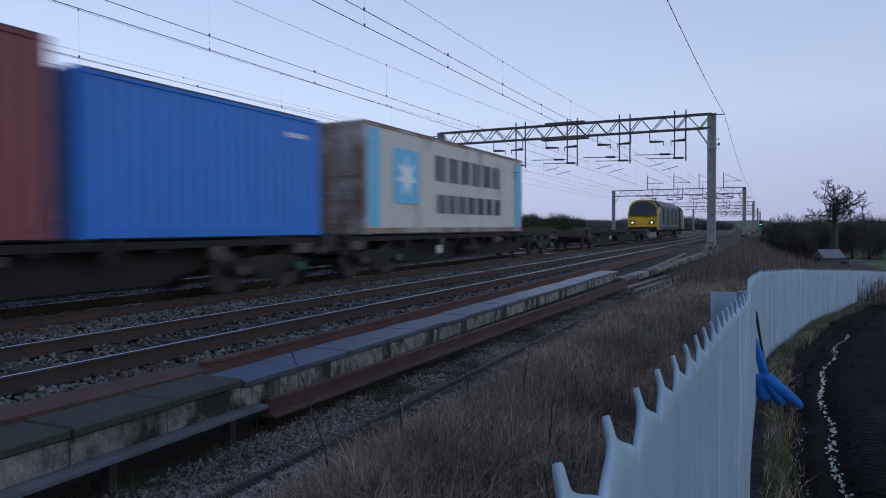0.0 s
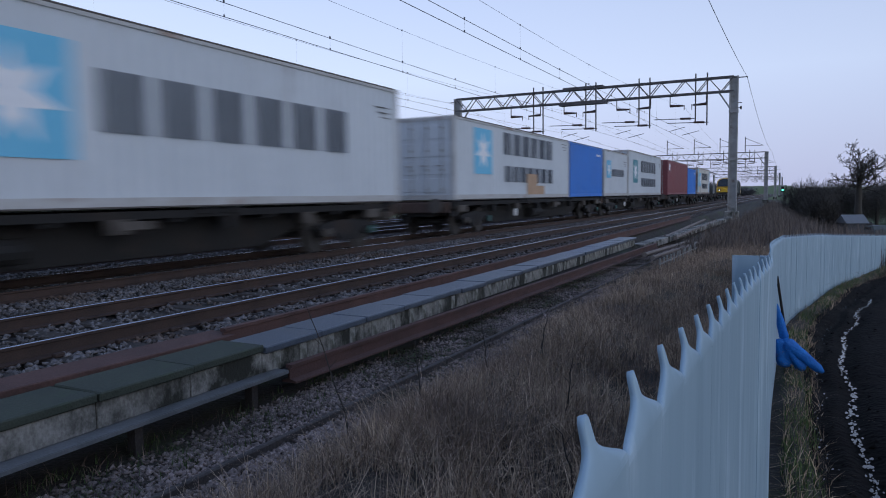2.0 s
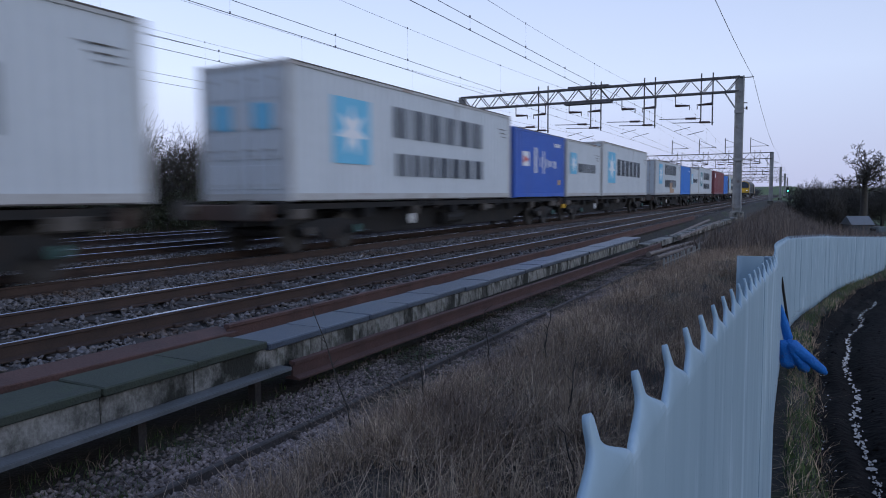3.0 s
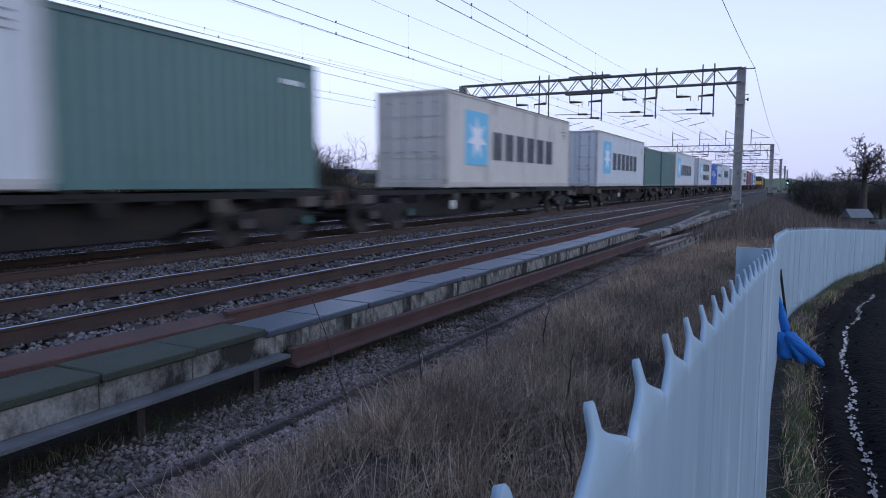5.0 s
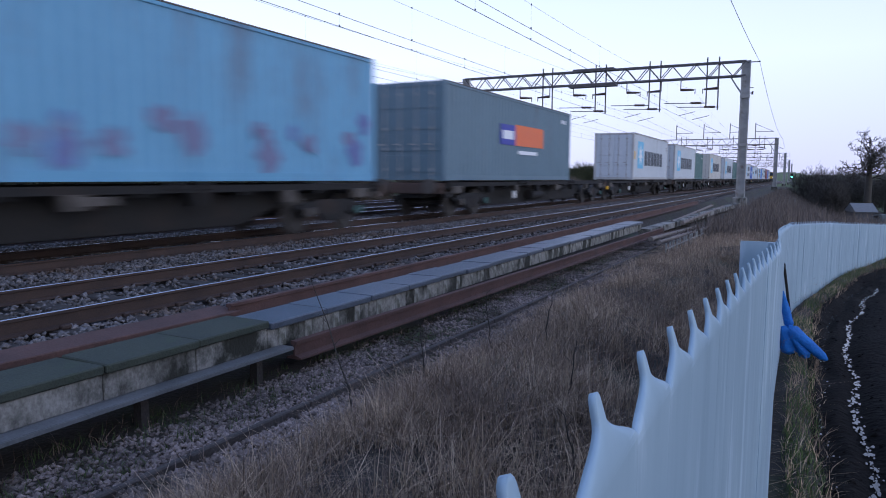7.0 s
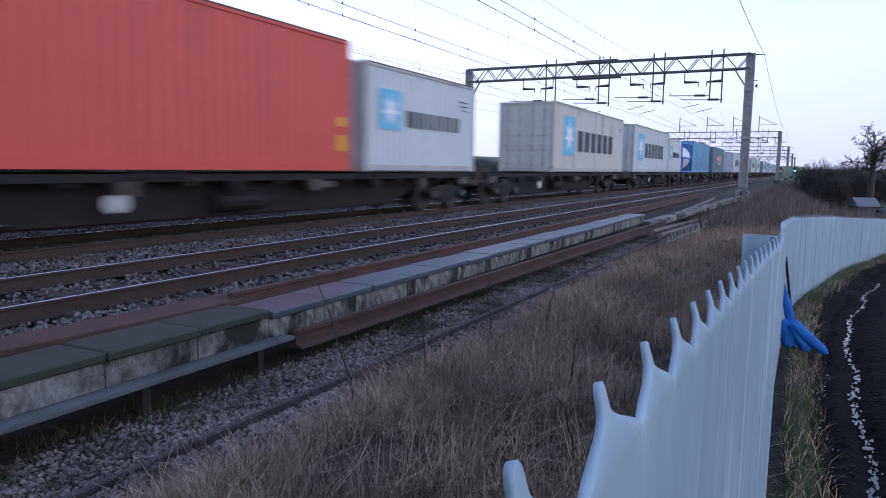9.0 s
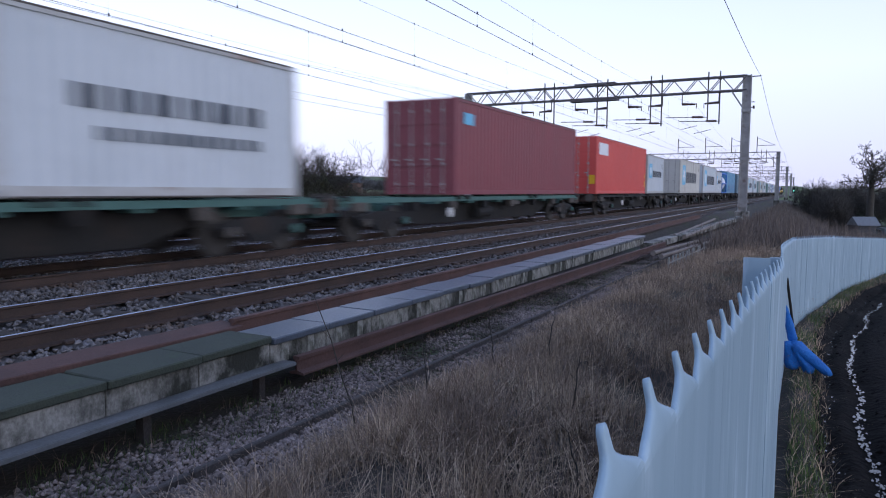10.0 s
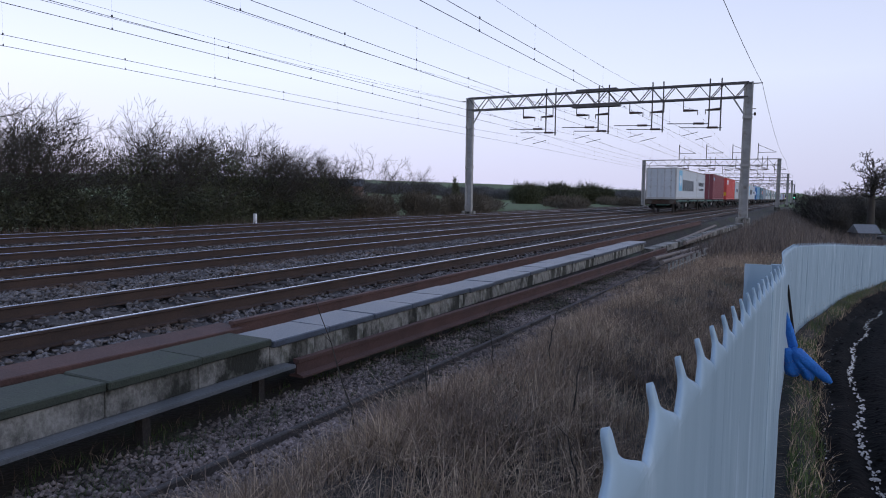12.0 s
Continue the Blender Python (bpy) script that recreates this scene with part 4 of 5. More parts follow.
M_edge = mat('dark_timber', (0.035, 0.03, 0.027), (0.075, 0.065, 0.06), 0.9, scale=3, fine=40, bump=0.4)

lying_rail(4.95, 22, -4.1, -3.7, -0.47, 0.17, 0.17)
lying_rail(5.1, 42, -5.05, -5.2, -0.26, 0.2, 0.2)
lying_rail(-3, 5.2, -4.98, -4.72, -0.2, 0.07, 0.09)


def lying_pipe(a, b, r):
    m = bmesh.new()
    a, b = Vector(a), Vector(b)
    rod(m, a, b, r, 8)
    for q in (0.0, 0.5, 1.0):
        c = a + (b - a) * q
        d = (b - a).normalized() * 0.05
        rod(m, c - d, c + d, r * 1.35, 8)
    o = new("lying_pipe", mesh_of("lying_pipe", m, M_pipe))
    return tagged(o, "thin weathered brown pipe lying along the cess", "pipe", group="pipes on the cess")


M_pipe = mat("weathered_pipe", (0.12, 0.1, 0.085), (0.22, 0.185, 0.16), 0.75, scale=3, fine=40, bump=0.2)
lying_pipe((-3.34, 18.2, -0.34), (-2.9, 23.4, -0.33), 0.05)
lying_pipe((-3.0, 17.4, -0.34), (-2.5, 22.8, -0.31), 0.045)
lying_pipe((-4.0, 25.6, -0.34), (-4.3, 41.0, -0.28), 0.06)
lying_pipe((-3.65, 25.6, -0.36), (-3.64, 40.0, -0.3), 0.06)
root = tagged(new("low_stake_fence"), "row of short pale stakes in the grass of the bank", "stakes")
for k in range(13):
    b = bmesh.new()
    y = 16.0 + k * 0.42
    box(b, -0.02, 0.02, -0.02, 0.02, -0.15, 0.27, 0.006)
    o = part("stake", b, M_white2, root)
    o.matrix_basis = pose(-2.6 + 0.035 * (y - 16), y, -0.5, 3 * math.sin(5 * k), 4 * math.sin(3 * k), 0)
b = bmesh.new()
beam(b, (-2.6, 15.9, -0.36), (-2.41, 21.2, -0.36), 0.025, 0.02)
part("stake_rail", b, M_white2, root)
b = bmesh.new()
box(b, -0.16, 0.16, 0, 8.2, -0.03, 0.03, 0.008)
ob = new("rusty_plank", mesh_of("rusty_plank", b, M_oldrail))
ob.matrix_basis = pose(-5.42, -3.0, -0.15, 0, 4, -2.0)
tagged(ob, "flat rust-red plank lying beside the trough", "plank")
b = bmesh.new()
for k in range(16):
    box(b, -0.025, 0.025, k * 1.2, k * 1.2 + 1.19, -0.06, 0.06, 0.01)
ob = new("edging_board", mesh_of("edging_board", b, M_edge))
ob.matrix_basis = pose(-3.36, 0.6, -0.59, 0, 0, -0.4)
tagged(ob, "dark weathered timber edging between gravel and grass", "edging")

# ---- palisade fence ----
PALE_PITCH = 0.155


def pale_mesh(h):
    """A broad flat steel pale; its top narrows to one blunt finger curled towards the railway."""
    b = bmesh.new()
    us = (-1.0, -0.7, -0.35, 0.0, 0.35, 0.7, 1.0)
    rows = [[(u * 0.0773, 0.0, z) for u in us] for z in (0.0, h * 0.5, h - 0.054)]
    for k in range(1, 19):
        q = k / 18
        half = 0.0065 + 0.008 * (1 - q) + 0.0628 * (0.5 + 0.5 * math.cos(math.pi * min(1.0, q / 0.68)))
        half *= max(0.08, 1 - q ** 14) ** 0.5
        rows.append([(u * half, 0.013 * q ** 1.6 + 0.003 * u * u * math.sin(math.pi * q), h - 0.054 + 0.054 * q) for u in us])
    grid = [[b.verts.new(p) for p in r] for r in rows]
    for r0, r1 in zip(grid, grid[1:]):
        for i in range(len(us) - 1):
            b.faces.new((r0[i], r0[i + 1], r1[i + 1], r1[i]))
    b.normal_update()
    bmesh.ops.solidify(b, geom=b.faces[:], thickness=0.0055)
    front = min(p.co.y for p in b.verts)
    bmesh.ops.translate(b, verts=b.verts[:], vec=(0, -front, 0))
    bmesh.ops.recalc_face_normals(b, faces=b.faces[:])
    for q in b.faces:
        q.smooth = min(p.co.z for p in q.verts) > h - 0.05 and abs(q.normal.y) > 0.25
    return mesh_of("pale", b, M_galv)


def fence():
    root = tagged(new("palisade_fence"), "galvanised steel palisade fence with pointed curled pales", "fence")
    FH = 1.55
    pm = pale_mesh(FH)
    bm = bmesh.new()
    box(bm, -0.045, 0.045, -0.03, 0.03, 0, FH - 0.13, 0.004)
    post = mesh_of("post", bm, M_galv)
    y = -0.022
    n = 0
    ys = []
    while y < 31:
        ys.append(y)
        dx = (fence_x(y + 0.1) - fence_x(y - 0.1)) / 0.2
        y += PALE_PITCH / math.hypot(1, dx)
        if len(ys) % 18 == 16:
            y += 0.03
        elif y > 7 and len(ys) % 9 == 4:
            y += 0.014
    for n, y in enumerate(ys):
        dx = (fence_x(y + PALE_PITCH / 2) - fence_x(y - PALE_PITCH / 2)) / PALE_PITCH
        ang = math.degrees(math.atan(dx))
        o = new("pale", pm)
        o.parent = root
        o.matrix_basis = pose(fence_x(y) + 0.012, y, fence_top(y) - FH, 0, 0, 90 - ang)
        if n % 18 == 3 and y > 3:
            p = new("post", post)
            p.parent = root
            p.matrix_basis = pose(fence_x(y) - 0.06, y, fence_top(y) - FH, 0, 0, -ang)
    b = bmesh.new()
    box(b, -0.198, -0.1, 3.02, 3.03, -0.55, 0.975)
    part("return_panel", b, M_galv, root, "flat sheet steel panel beside the pales")
    for off in (0.32, 1.2):
        for q in np.arange(-0.5, 30, 2.4):
            b = bmesh.new()
            beam(b, (fence_x(q) - 0.12, q, fence_top(q) - off), (fence_x(q + 2.39) - 0.12, q + 2.39, fence_top(q + 2.39) - off), 0.03, 0.05)
            part("rail", b, M_galv, root)


fence()

# ---- loose stones ----
RNG = np.random.default_rng(7)


def scatter_stones(name, label, pts, smin, smax, material):
    """Many small angular stones in one mesh."""
    n = len(pts)
    base = np.array([(1, 0, 0), (-1, 0, 0), (0, 1, 0), (0, -1, 0), (0, 0, 1), (0, 0, -1)], float)
    tri = np.array([(0, 2, 4), (2, 1, 4), (1, 3, 4), (3, 0, 4), (2, 0, 5), (1, 2, 5), (3, 1, 5), (0, 3, 5)])
    v = base[None] * RNG.uniform(0.55, 1.15, (n, 6, 1)) + RNG.normal(0, 0.22, (n, 6, 3))
    v *= RNG.uniform(smin, smax, (n, 1, 1)) * np.array([1, 1, 0.75])
    a = RNG.uniform(0, 2 * math.pi, n)
    c, s = np.cos(a)[:, None], np.sin(a)[:, None]
    v = np.stack([v[..., 0] * c - v[..., 1] * s, v[..., 0] * s + v[..., 1] * c, v[..., 2]], -1) + np.asarray(pts)[:, None]
    return mass(name, label, v.reshape(-1, 3), (tri[None] + 6 * np.arange(n)[:, None, None]).reshape(-1, 3), material)


def mass(name, label, v, f, material, parent=None, category=""):
    me = bpy.data.meshes.new(name)
    v, f = np.asarray(v, np.float32), np.asarray(f, np.int32)
    me.vertices.add(len(v))
    me.vertices.foreach_set("co", v.ravel())
    me.loops.add(f.size)
    me.loops.foreach_set("vertex_index", f.ravel())
    me.polygons.add(len(f))
    me.polygons.foreach_set("loop_start", np.arange(0, f.size, f.shape[1], dtype=np.int32))
    me.update(calc_edges=True)
    me.materials.append(material)
    ob = new(name, me)
    if parent:
        ob.parent = parent
        if label:
            ob["label"] = label
    else:
        tagged(ob, label, category or name.replace("_", " "), kind="stuff")
    return ob


def bed_points(n, x0, x1, y0, y1, z):
    y = y0 + (y1 - y0) * RNG.uniform(0, 1, n) ** 1.9
    x = RNG.uniform(x0, x1, n)
    return x, y, np.full(n, z)


pts = []
for x0, x1, n, hump in ((-9.6, -7.5, 17000, 0.06), (-5.9, -5.25, 4500, 0.0), (-7.4, -6.0, 7000, -0.02), (-13.5, -11.25, 8000, 0.06), (-17.7, -15.2, 6000, 0.04), (-11.1, -9.7, 4000, -0.02), (-21, -19.4, 2500, 0.0)):
    x, y, z = bed_points(n, x0, x1, 2.0, 55, -0.19)
    z += hump * np.sin(np.pi * (x - x0) / (x1 - x0)) + RNG.uniform(-0.02, 0.03, n)
    pts.append(np.stack([x, y, z], -1))
scatter_stones("ballast_stones", "loose grey and brown angular ballast stones between the rails", np.concatenate(pts), 0.026, 0.054, M_stone)
x, y, z = bed_points(44000, -4.15, -2.75, 1.0, 26, -0.595)
z = np.array([max(-0.595, ground_z(a, b) + 0.004) for a, b in zip(x, y)])
keep = RNG.uniform(0, 1, len(x)) < np.clip((x + 4.2) / 0.3, 0, 1) * (0.75 + 0.25 * np.sin(x * 3 + y * 1.3))
scatter_stones("gravel", "brown and grey gravel in the cess beside the trough", np.stack([x, y, z], -1)[keep], 0.014, 0.034, M_gravel)
x, y, z = bed_points(2600, 0.1, 2.0, 2.2, 24, -0.01)
x = x + np.array([fence_x(q) for q in y]) + 0.15
z = np.array([ground_z(a, b) - 0.008 for a, b in zip(x, y)])
scatter_stones("mud_clods", "dark wet clods churned up on the path", np.stack([x, y, z], -1), 0.012, 0.03, M_mud)


# ---- grass ----
def blades(name, label, roots, hmin, hmax, width, lean, material, segs=3, edge=None):
    n = len(roots)
    h = RNG.uniform(hmin, hmax, n) * RNG.uniform(0.6, 1, n)
    if edge:
        h *= np.clip((roots[:, 0] - np.array([edge(q) for q in roots[:, 1]])) / 1.1, 0.22, 1)
    a = RNG.uniform(0, 2 * math.pi, n)
    b = RNG.uniform(0, 2 * math.pi, n)
    k = RNG.uniform(0.1, 1, n) ** 1.5 * lean
    q = np.linspace(0, 1, segs + 1)
    ctr = np.stack([np.cos(a)[:, None] * (k * h)[:, None] * q ** 1.8, np.sin(a)[:, None] * (k * h)[:, None] * q ** 1.8, h[:, None] * (q - 0.25 * np.minimum(k, 1.2)[:, None] * q ** 2)], -1) + np.asarray(roots)[:, None]
    w = width * RNG.uniform(0.6, 1.3, n)[:, None] * (1 - 0.85 * q)
    off = np.stack([np.cos(b)[:, None] * w, np.sin(b)[:, None] * w, 0 * w], -1)
    v = np.stack([ctr - off, ctr + off], 2).reshape(n, -1, 3)
    m = 2 * (segs + 1)
    f = np.array([(2 * i, 2 * i + 1, 2 * i + 3, 2 * i + 2) for i in range(segs)])
    return mass(name, label, v.reshape(-1, 3), (f[None] + m * np.arange(n)[:, None, None]).reshape(-1, 4), material, category="grass")


def roots_on(n, y0, y1, power, left, right, clump=0.0):
    y = y0 + (y1 - y0) * RNG.uniform(0, 1, n) ** power
    u = RNG.uniform(0, 1, n)
    out = []
    for yy, t in zip(y, u):
        x = left(yy) + (right(yy) - left(yy)) * t
        if clump and noise.noise((x * 1.9, yy * 1.9, 3.3)) + 0.5 * noise.noise((x * 5, yy * 5, 8)) + RNG.uniform(-0.3, 0.45) < clump:
            continue
        out.append((x, yy, ground_z(x, yy) - 0.01))
    return np.array(out)


M_straw = mat("dead_straw", (0.205, 0.145, 0.095), (0.64, 0.485, 0.33), 0.85, scale=0.8, fine=6, bump=0.0, stain=(0.11, 0.075, 0.055), stain_at=0.56, stain_scale=0.7, rnd=0.75)
M_scrub = mat("brown_scrub", (0.06, 0.043, 0.032), (0.21, 0.15, 0.112), 0.9, scale=0.8, fine=6, bump=0.0, rnd=0.7)
M_farscrub = mat("grey_brown_scrub", (0.085, 0.068, 0.057), (0.25, 0.2, 0.165), 0.9, scale=0.8, fine=6, bump=0.0, rnd=0.6)
M_green_g = mat("green_grass", (0.03, 0.055, 0.014), (0.075, 0.115, 0.03), 0.8, scale=1.5, fine=10, bump=0.0, rnd=0.4)


def bank_left(y):
    return -3.05 + 0.2 * math.sin(1.3 * y) + 0.4 * noise.noise((y * 0.8, 0, 0)) - 0.25 * sharp(y, 5, 12)


def bank_right(y):
    return fence_x(y) - 0.12


blades("dead_grass", "tall dead straw-coloured grass on the bank", roots_on(62000, 0.9, 20, 1.6, bank_left, bank_right, 0.16), 0.12, 0.42, 0.003, 0.9, M_straw, edge=bank_left)
blades("fallen_grass", "flattened tangled dead grass on the bank", roots_on(46000, 0.9, 22, 1.6, bank_left, bank_right, 0.02), 0.16, 0.4, 0.003, 2.6, M_straw, edge=bank_left)
blades("dead_scrub", "tangled dark brown dead stems on the bank", roots_on(52000, 0.9, 30, 1.6, lambda y: bank_left(y) + 0.3, bank_right, -0.1), 0.15, 0.45, 0.0028, 1.8, M_scrub, edge=bank_left)
blades("verge_grass", "short green and yellow grass below the fence", roots_on(9000, 2.5, 24, 1.5, lambda y: fence_x(y) + 0.08, lambda y: fence_x(y) + 0.3, -0.05), 0.04, 0.13, 0.003, 0.9, M_green_g)
blades("verge_straw", "short dead grass below the fence", roots_on(3000, 2.5, 24, 1.5, lambda y: fence_x(y) + 0.08, lambda y: fence_x(y) + 0.36, 0.0), 0.04, 0.15, 0.003, 1.3, M_straw)
blades("cess_weeds", "green weeds and moss under the trough", roots_on(7000, 1.0, 16, 1.6, lambda y: -4.3, lambda y: -3.5, 0.12), 0.03, 0.12, 0.004, 1.0, M_green_g)
blades("cess_litter", "dead stems under the trough", roots_on(1500, 1.0, 12, 1.6, lambda y: -4.35, lambda y: -3.95, 0.2), 0.06, 0.2, 0.0028, 1.6, M_scrub)
blades("far_scrub", "brown scrub along the railway bank", roots_on(26000, 20, 130, 1.4, lambda y: -2.9, lambda y: 3.5 + 0.03 * y, -0.2), 0.35, 1.0, 0.012, 0.8, M_farscrub, 2)
blades("left_scrub", "rough grass and bramble beside the far track", roots_on(16000, 8, 110, 1.3, lambda y: -27.5, lambda y: -22.2, -0.2), 0.2, 0.7, 0.012, 0.9, M_scrub, 2)


# ---- shrubs and trees ----
def twig_tree(rng, stems, height, spread, levels, r0, wind=(0, 0), up=0.75, kids=4):
    """Segments of a bare shrub or tree, as (a, b, ra, rb)."""
    segs = []

    def grow(p, d, length, r, lv):
        n = 4
        for i in range(n):
            d = (d + Vector((rng.gauss(0, 0.24) + wind[0] * 0.06, rng.gauss(0, 0.24) + wind[1] * 0.06, rng.gauss(0.02, 0.16)))).normalized()
            q = p + d * length / n
            ra, rb = r * (1 - 0.22 * i), r * (1 - 0.22 * (i + 1))
            segs.append((p, q, ra, rb))
            p = q
            if lv < levels and (i > 0 or lv > 0):
                for k in range(kids if i == n - 1 else max(1, kids - 2)):
                    e = (d * 0.8 + Vector((rng.gauss(0, 0.55), rng.gauss(0, 0.55), rng.gauss(0.2, 0.35)))).normalized()
                    grow(p, e, length * rng.uniform(0.45, 0.72), rb * 0.62, lv + 1)

    for k in range(stems):
        a = rng.uniform(0, 2 * math.pi)
        o = spread * math.sqrt(rng.uniform(0, 1))
        d = Vector((math.cos(a) * (1 - up), math.sin(a) * (1 - up), up)).normalized()
        grow(Vector((o * math.cos(a), o * math.sin(a), -0.1)), d, height * rng.uniform(0.4, 0.55), r0 * rng.uniform(0.7, 1.2), 0)
    return segs


def tubes(segs, sides=3):
    v, f = [], []
    for a, b, ra, rb in segs:
        d = (b - a).normalized()
        u = d.orthogonal().normalized()
        w = d.cross(u)
        o = len(v)
        for p, r in ((a, ra), (b, rb)):
            for k in range(sides):
                t = 2 * math.pi * k / sides
                v.append(p + (u * math.cos(t) + w * math.sin(t)) * r)
        for k in range(sides):
            f.append((o + k, o + (k + 1) % sides, o + sides + (k + 1) % sides, o + sides + k))
    return v, f


def leaf_cloud(n, rad, centre, size, rng, twigs=False):
    c = RNG.normal(0, 1, (n, 3))
    c /= np.linalg.norm(c, axis=1, keepdims=True)
    c *= (RNG.uniform(0.15, 1, (n, 1)) ** 0.45) * (1 + 0.35 * np.sin(5 * c[:, :1] + rng) * np.cos(4 * c[:, 1:2] + 2 * rng))
    if twigs:
        # short twigs pointing up and outwards
        d = c * np.array([0.7, 0.7, 0.5]) + RNG.normal(0, 0.45, (n, 3)) + np.array([0, 0, 0.55])
        d *= size * 4 * RNG.uniform(0.5, 1.4, (n, 1)) / np.linalg.norm(d, axis=1, keepdims=True)
        w = np.cross(d, RNG.normal(0, 1, (n, 3)))
        w *= size * 0.2 / np.linalg.norm(w, axis=1, keepdims=True)
        c = c * np.array(rad) + np.array(centre)
        v = np.stack([c - d - w, c - d + w, c + d + w * 0.3, c + d - w * 0.3], 1)
    else:
        c = c * np.array(rad) + np.array(centre)
        v = c[:, None] + RNG.normal(0, size, (n, 4, 3))
    return v.reshape(-1, 3), np.arange(4 * n).reshape(-1, 4)


M_bark = mat("dark_bark", (0.026, 0.023, 0.019), (0.062, 0.054, 0.045), 0.9, scale=3, fine=30, bump=0.2)
M_ivy = mat("dark_ivy", (0.028, 0.034, 0.016), (0.078, 0.084, 0.042), 0.8, scale=1.0, fine=6, bump=0.0, rnd=0.5)
# aerial haze mixed into the base colour: paler and bluer than near wood
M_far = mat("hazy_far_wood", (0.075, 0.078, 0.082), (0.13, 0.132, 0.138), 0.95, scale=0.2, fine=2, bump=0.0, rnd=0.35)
M_hedge = mat("brown_hedge", (0.06, 0.052, 0.038), (0.12, 0.1, 0.072), 0.95, scale=0.3, fine=3, bump=0.0, rnd=0.4)
M_wood = mat("far_winter_wood", (0.04, 0.037, 0.032), (0.085, 0.076, 0.064), 0.9, scale=0.3, fine=3, bump=0.0, rnd=0.4)


def shrub(x, y, h, spread, seed, leafy, label, wind=(0, 0), stems=12, kids=4, cat="shrub"):
    rng = random.Random(seed)
    root = tagged(new("bare_shrub"), label, cat, group="shrubs beside the line")
    root.location = (x, y, ground_z(x, y))
    segs = [(a, b, max(ra, 0.0075), max(rb, 0.006)) for a, b, ra, rb in twig_tree(rng, stems, h * 1.22, spread * 0.8, 3 if h > 2.6 else 2, 0.04, wind, 0.8, kids)]
    v, f = tubes(segs)
    mass("branchwork", "", v, f, M_bark, root)
    if leafy:
        v, f = leaf_cloud(int(4200 * leafy), (spread * 1.15, spread * 1.15, h * rng.uniform(0.4, 0.58)), (0, 0, h * rng.uniform(0.26, 0.5)), 0.036, seed)
        mass("foliage", "dark ivy and bramble leaves", v, f, M_ivy, root)
    return root


WIND = (0.35, 1.0)
sh = "bare wind-bent hawthorn shrub with dark twigs beside the railway"
shl = "bare shrub thick with dark ivy at its foot beside the railway"
for i, (x, y, h, sp, lf) in enumerate([(-28, 13.6, 4.5, 1.3, 0.6), (-27.6, 15.2, 4.7, 1.2, 0.4), (-27.8, 17.0, 4.6, 1.2, 0.4), (-28.2, 18.6, 3.4, 1.1, 0.7), (-29.5, 16, 3.4, 2.2, 1.2),
                                       (-28, 22.5, 4.6, 1.5, 1.1), (-28, 24.6, 5.0, 1.6, 1.2), (-28.2, 26.8, 4.9, 1.6, 1.3), (-28, 29, 5.1, 1.6, 1.3), (-28.2, 31, 5.2, 1.6, 1.2),
                                       (-28, 33, 4.8, 1.5, 1.2), (-28.2, 35, 4.9, 1.6, 1.1), (-28, 37, 4.7, 1.5, 1.0), (-28.2, 39.2, 4.4, 1.4, 0.7),
                                       (-29, 46, 3.3, 0.6, 0.05), (-29, 51, 3.6, 0.7, 0.05)]):
    shrub(x, y - (1.3 if 3 < i < 14 else 0), h * (0.9 if 3 < i < 14 else 1.0), sp, 30 + i, lf, sh if lf < 0.6 else shl, WIND if i < 4 else (0.15, 0.5), 9 if 3 < i < 14 else (9 if i < 4 else 4), 3)
for i in range(9):
    y = 14 + i * 3.1
    shrub(-26.6 - (i % 3) * 0.8, y, 2.0 + 0.5 * (i % 2), 1.7, 80 + i, 1.3, "low dark bramble thicket beside the railway", (0, 0.3), 6, 3, "bramble")

# the oak beyond the fence
rng = random.Random(5)
oak = tagged(new("oak_tree"), "bare oak tree with a rounded crown standing in the field", "tree")
oak.location = (7.45, 100, ground_z(7.45, 100) - 0.3)
oak_h = 6.25 - oak.location.z
v, f = tubes([(Vector((0, 0, -0.5)), Vector((0.05, 0, oak_h * 0.5)), 0.5, 0.36), (Vector((0.05, 0, oak_h * 0.5)), Vector((0.0, 0, oak_h * 0.76)), 0.36, 0.2)], 8)
mass("trunk", "", v, f, M_bark, oak)
segs = []
for k in range(20):
    a, up = k * 2.4, 0.02 + 0.93 * ((k * 7) % 20) / 20
    p = Vector((0.05, 0, oak_h * (0.5 + 0.24 * up)))
    d = Vector((math.cos(a) * math.sqrt(1 - up * up), math.sin(a) * math.sqrt(1 - up * up), up * 0.9 + 0.12)).normalized()
    reach = 3.1 * (1 - 0.25 * up) * rng.uniform(0.85, 1.15)
    todo = [(p, d, reach, 0.12, 0)]
    while todo:
        p, d, length, r, lv = todo.pop()
        for i in range(4):
            d = (d + Vector((rng.gauss(0, 0.22), rng.gauss(0, 0.22), rng.gauss(0.03, 0.18)))).normalized()
            q = p + d * length / 4
            segs.append((p, q, max(r * (1 - 0.2 * i), 0.022), max(r * (0.8 - 0.2 * i), 0.018)))
            p = q
            if lv < 3:
                for n in range(2 if i == 3 else 1):
                    e = (d * 0.7 + Vector((rng.gauss(0, 0.6), rng.gauss(0, 0.6), rng.gauss(0.1, 0.5)))).normalized()
                    todo.append((p, e, length * rng.uniform(0.38, 0.55), r * 0.5, lv + 1))
v, f = tubes(segs)
mass("crown", "", v, f, M_bark, oak)


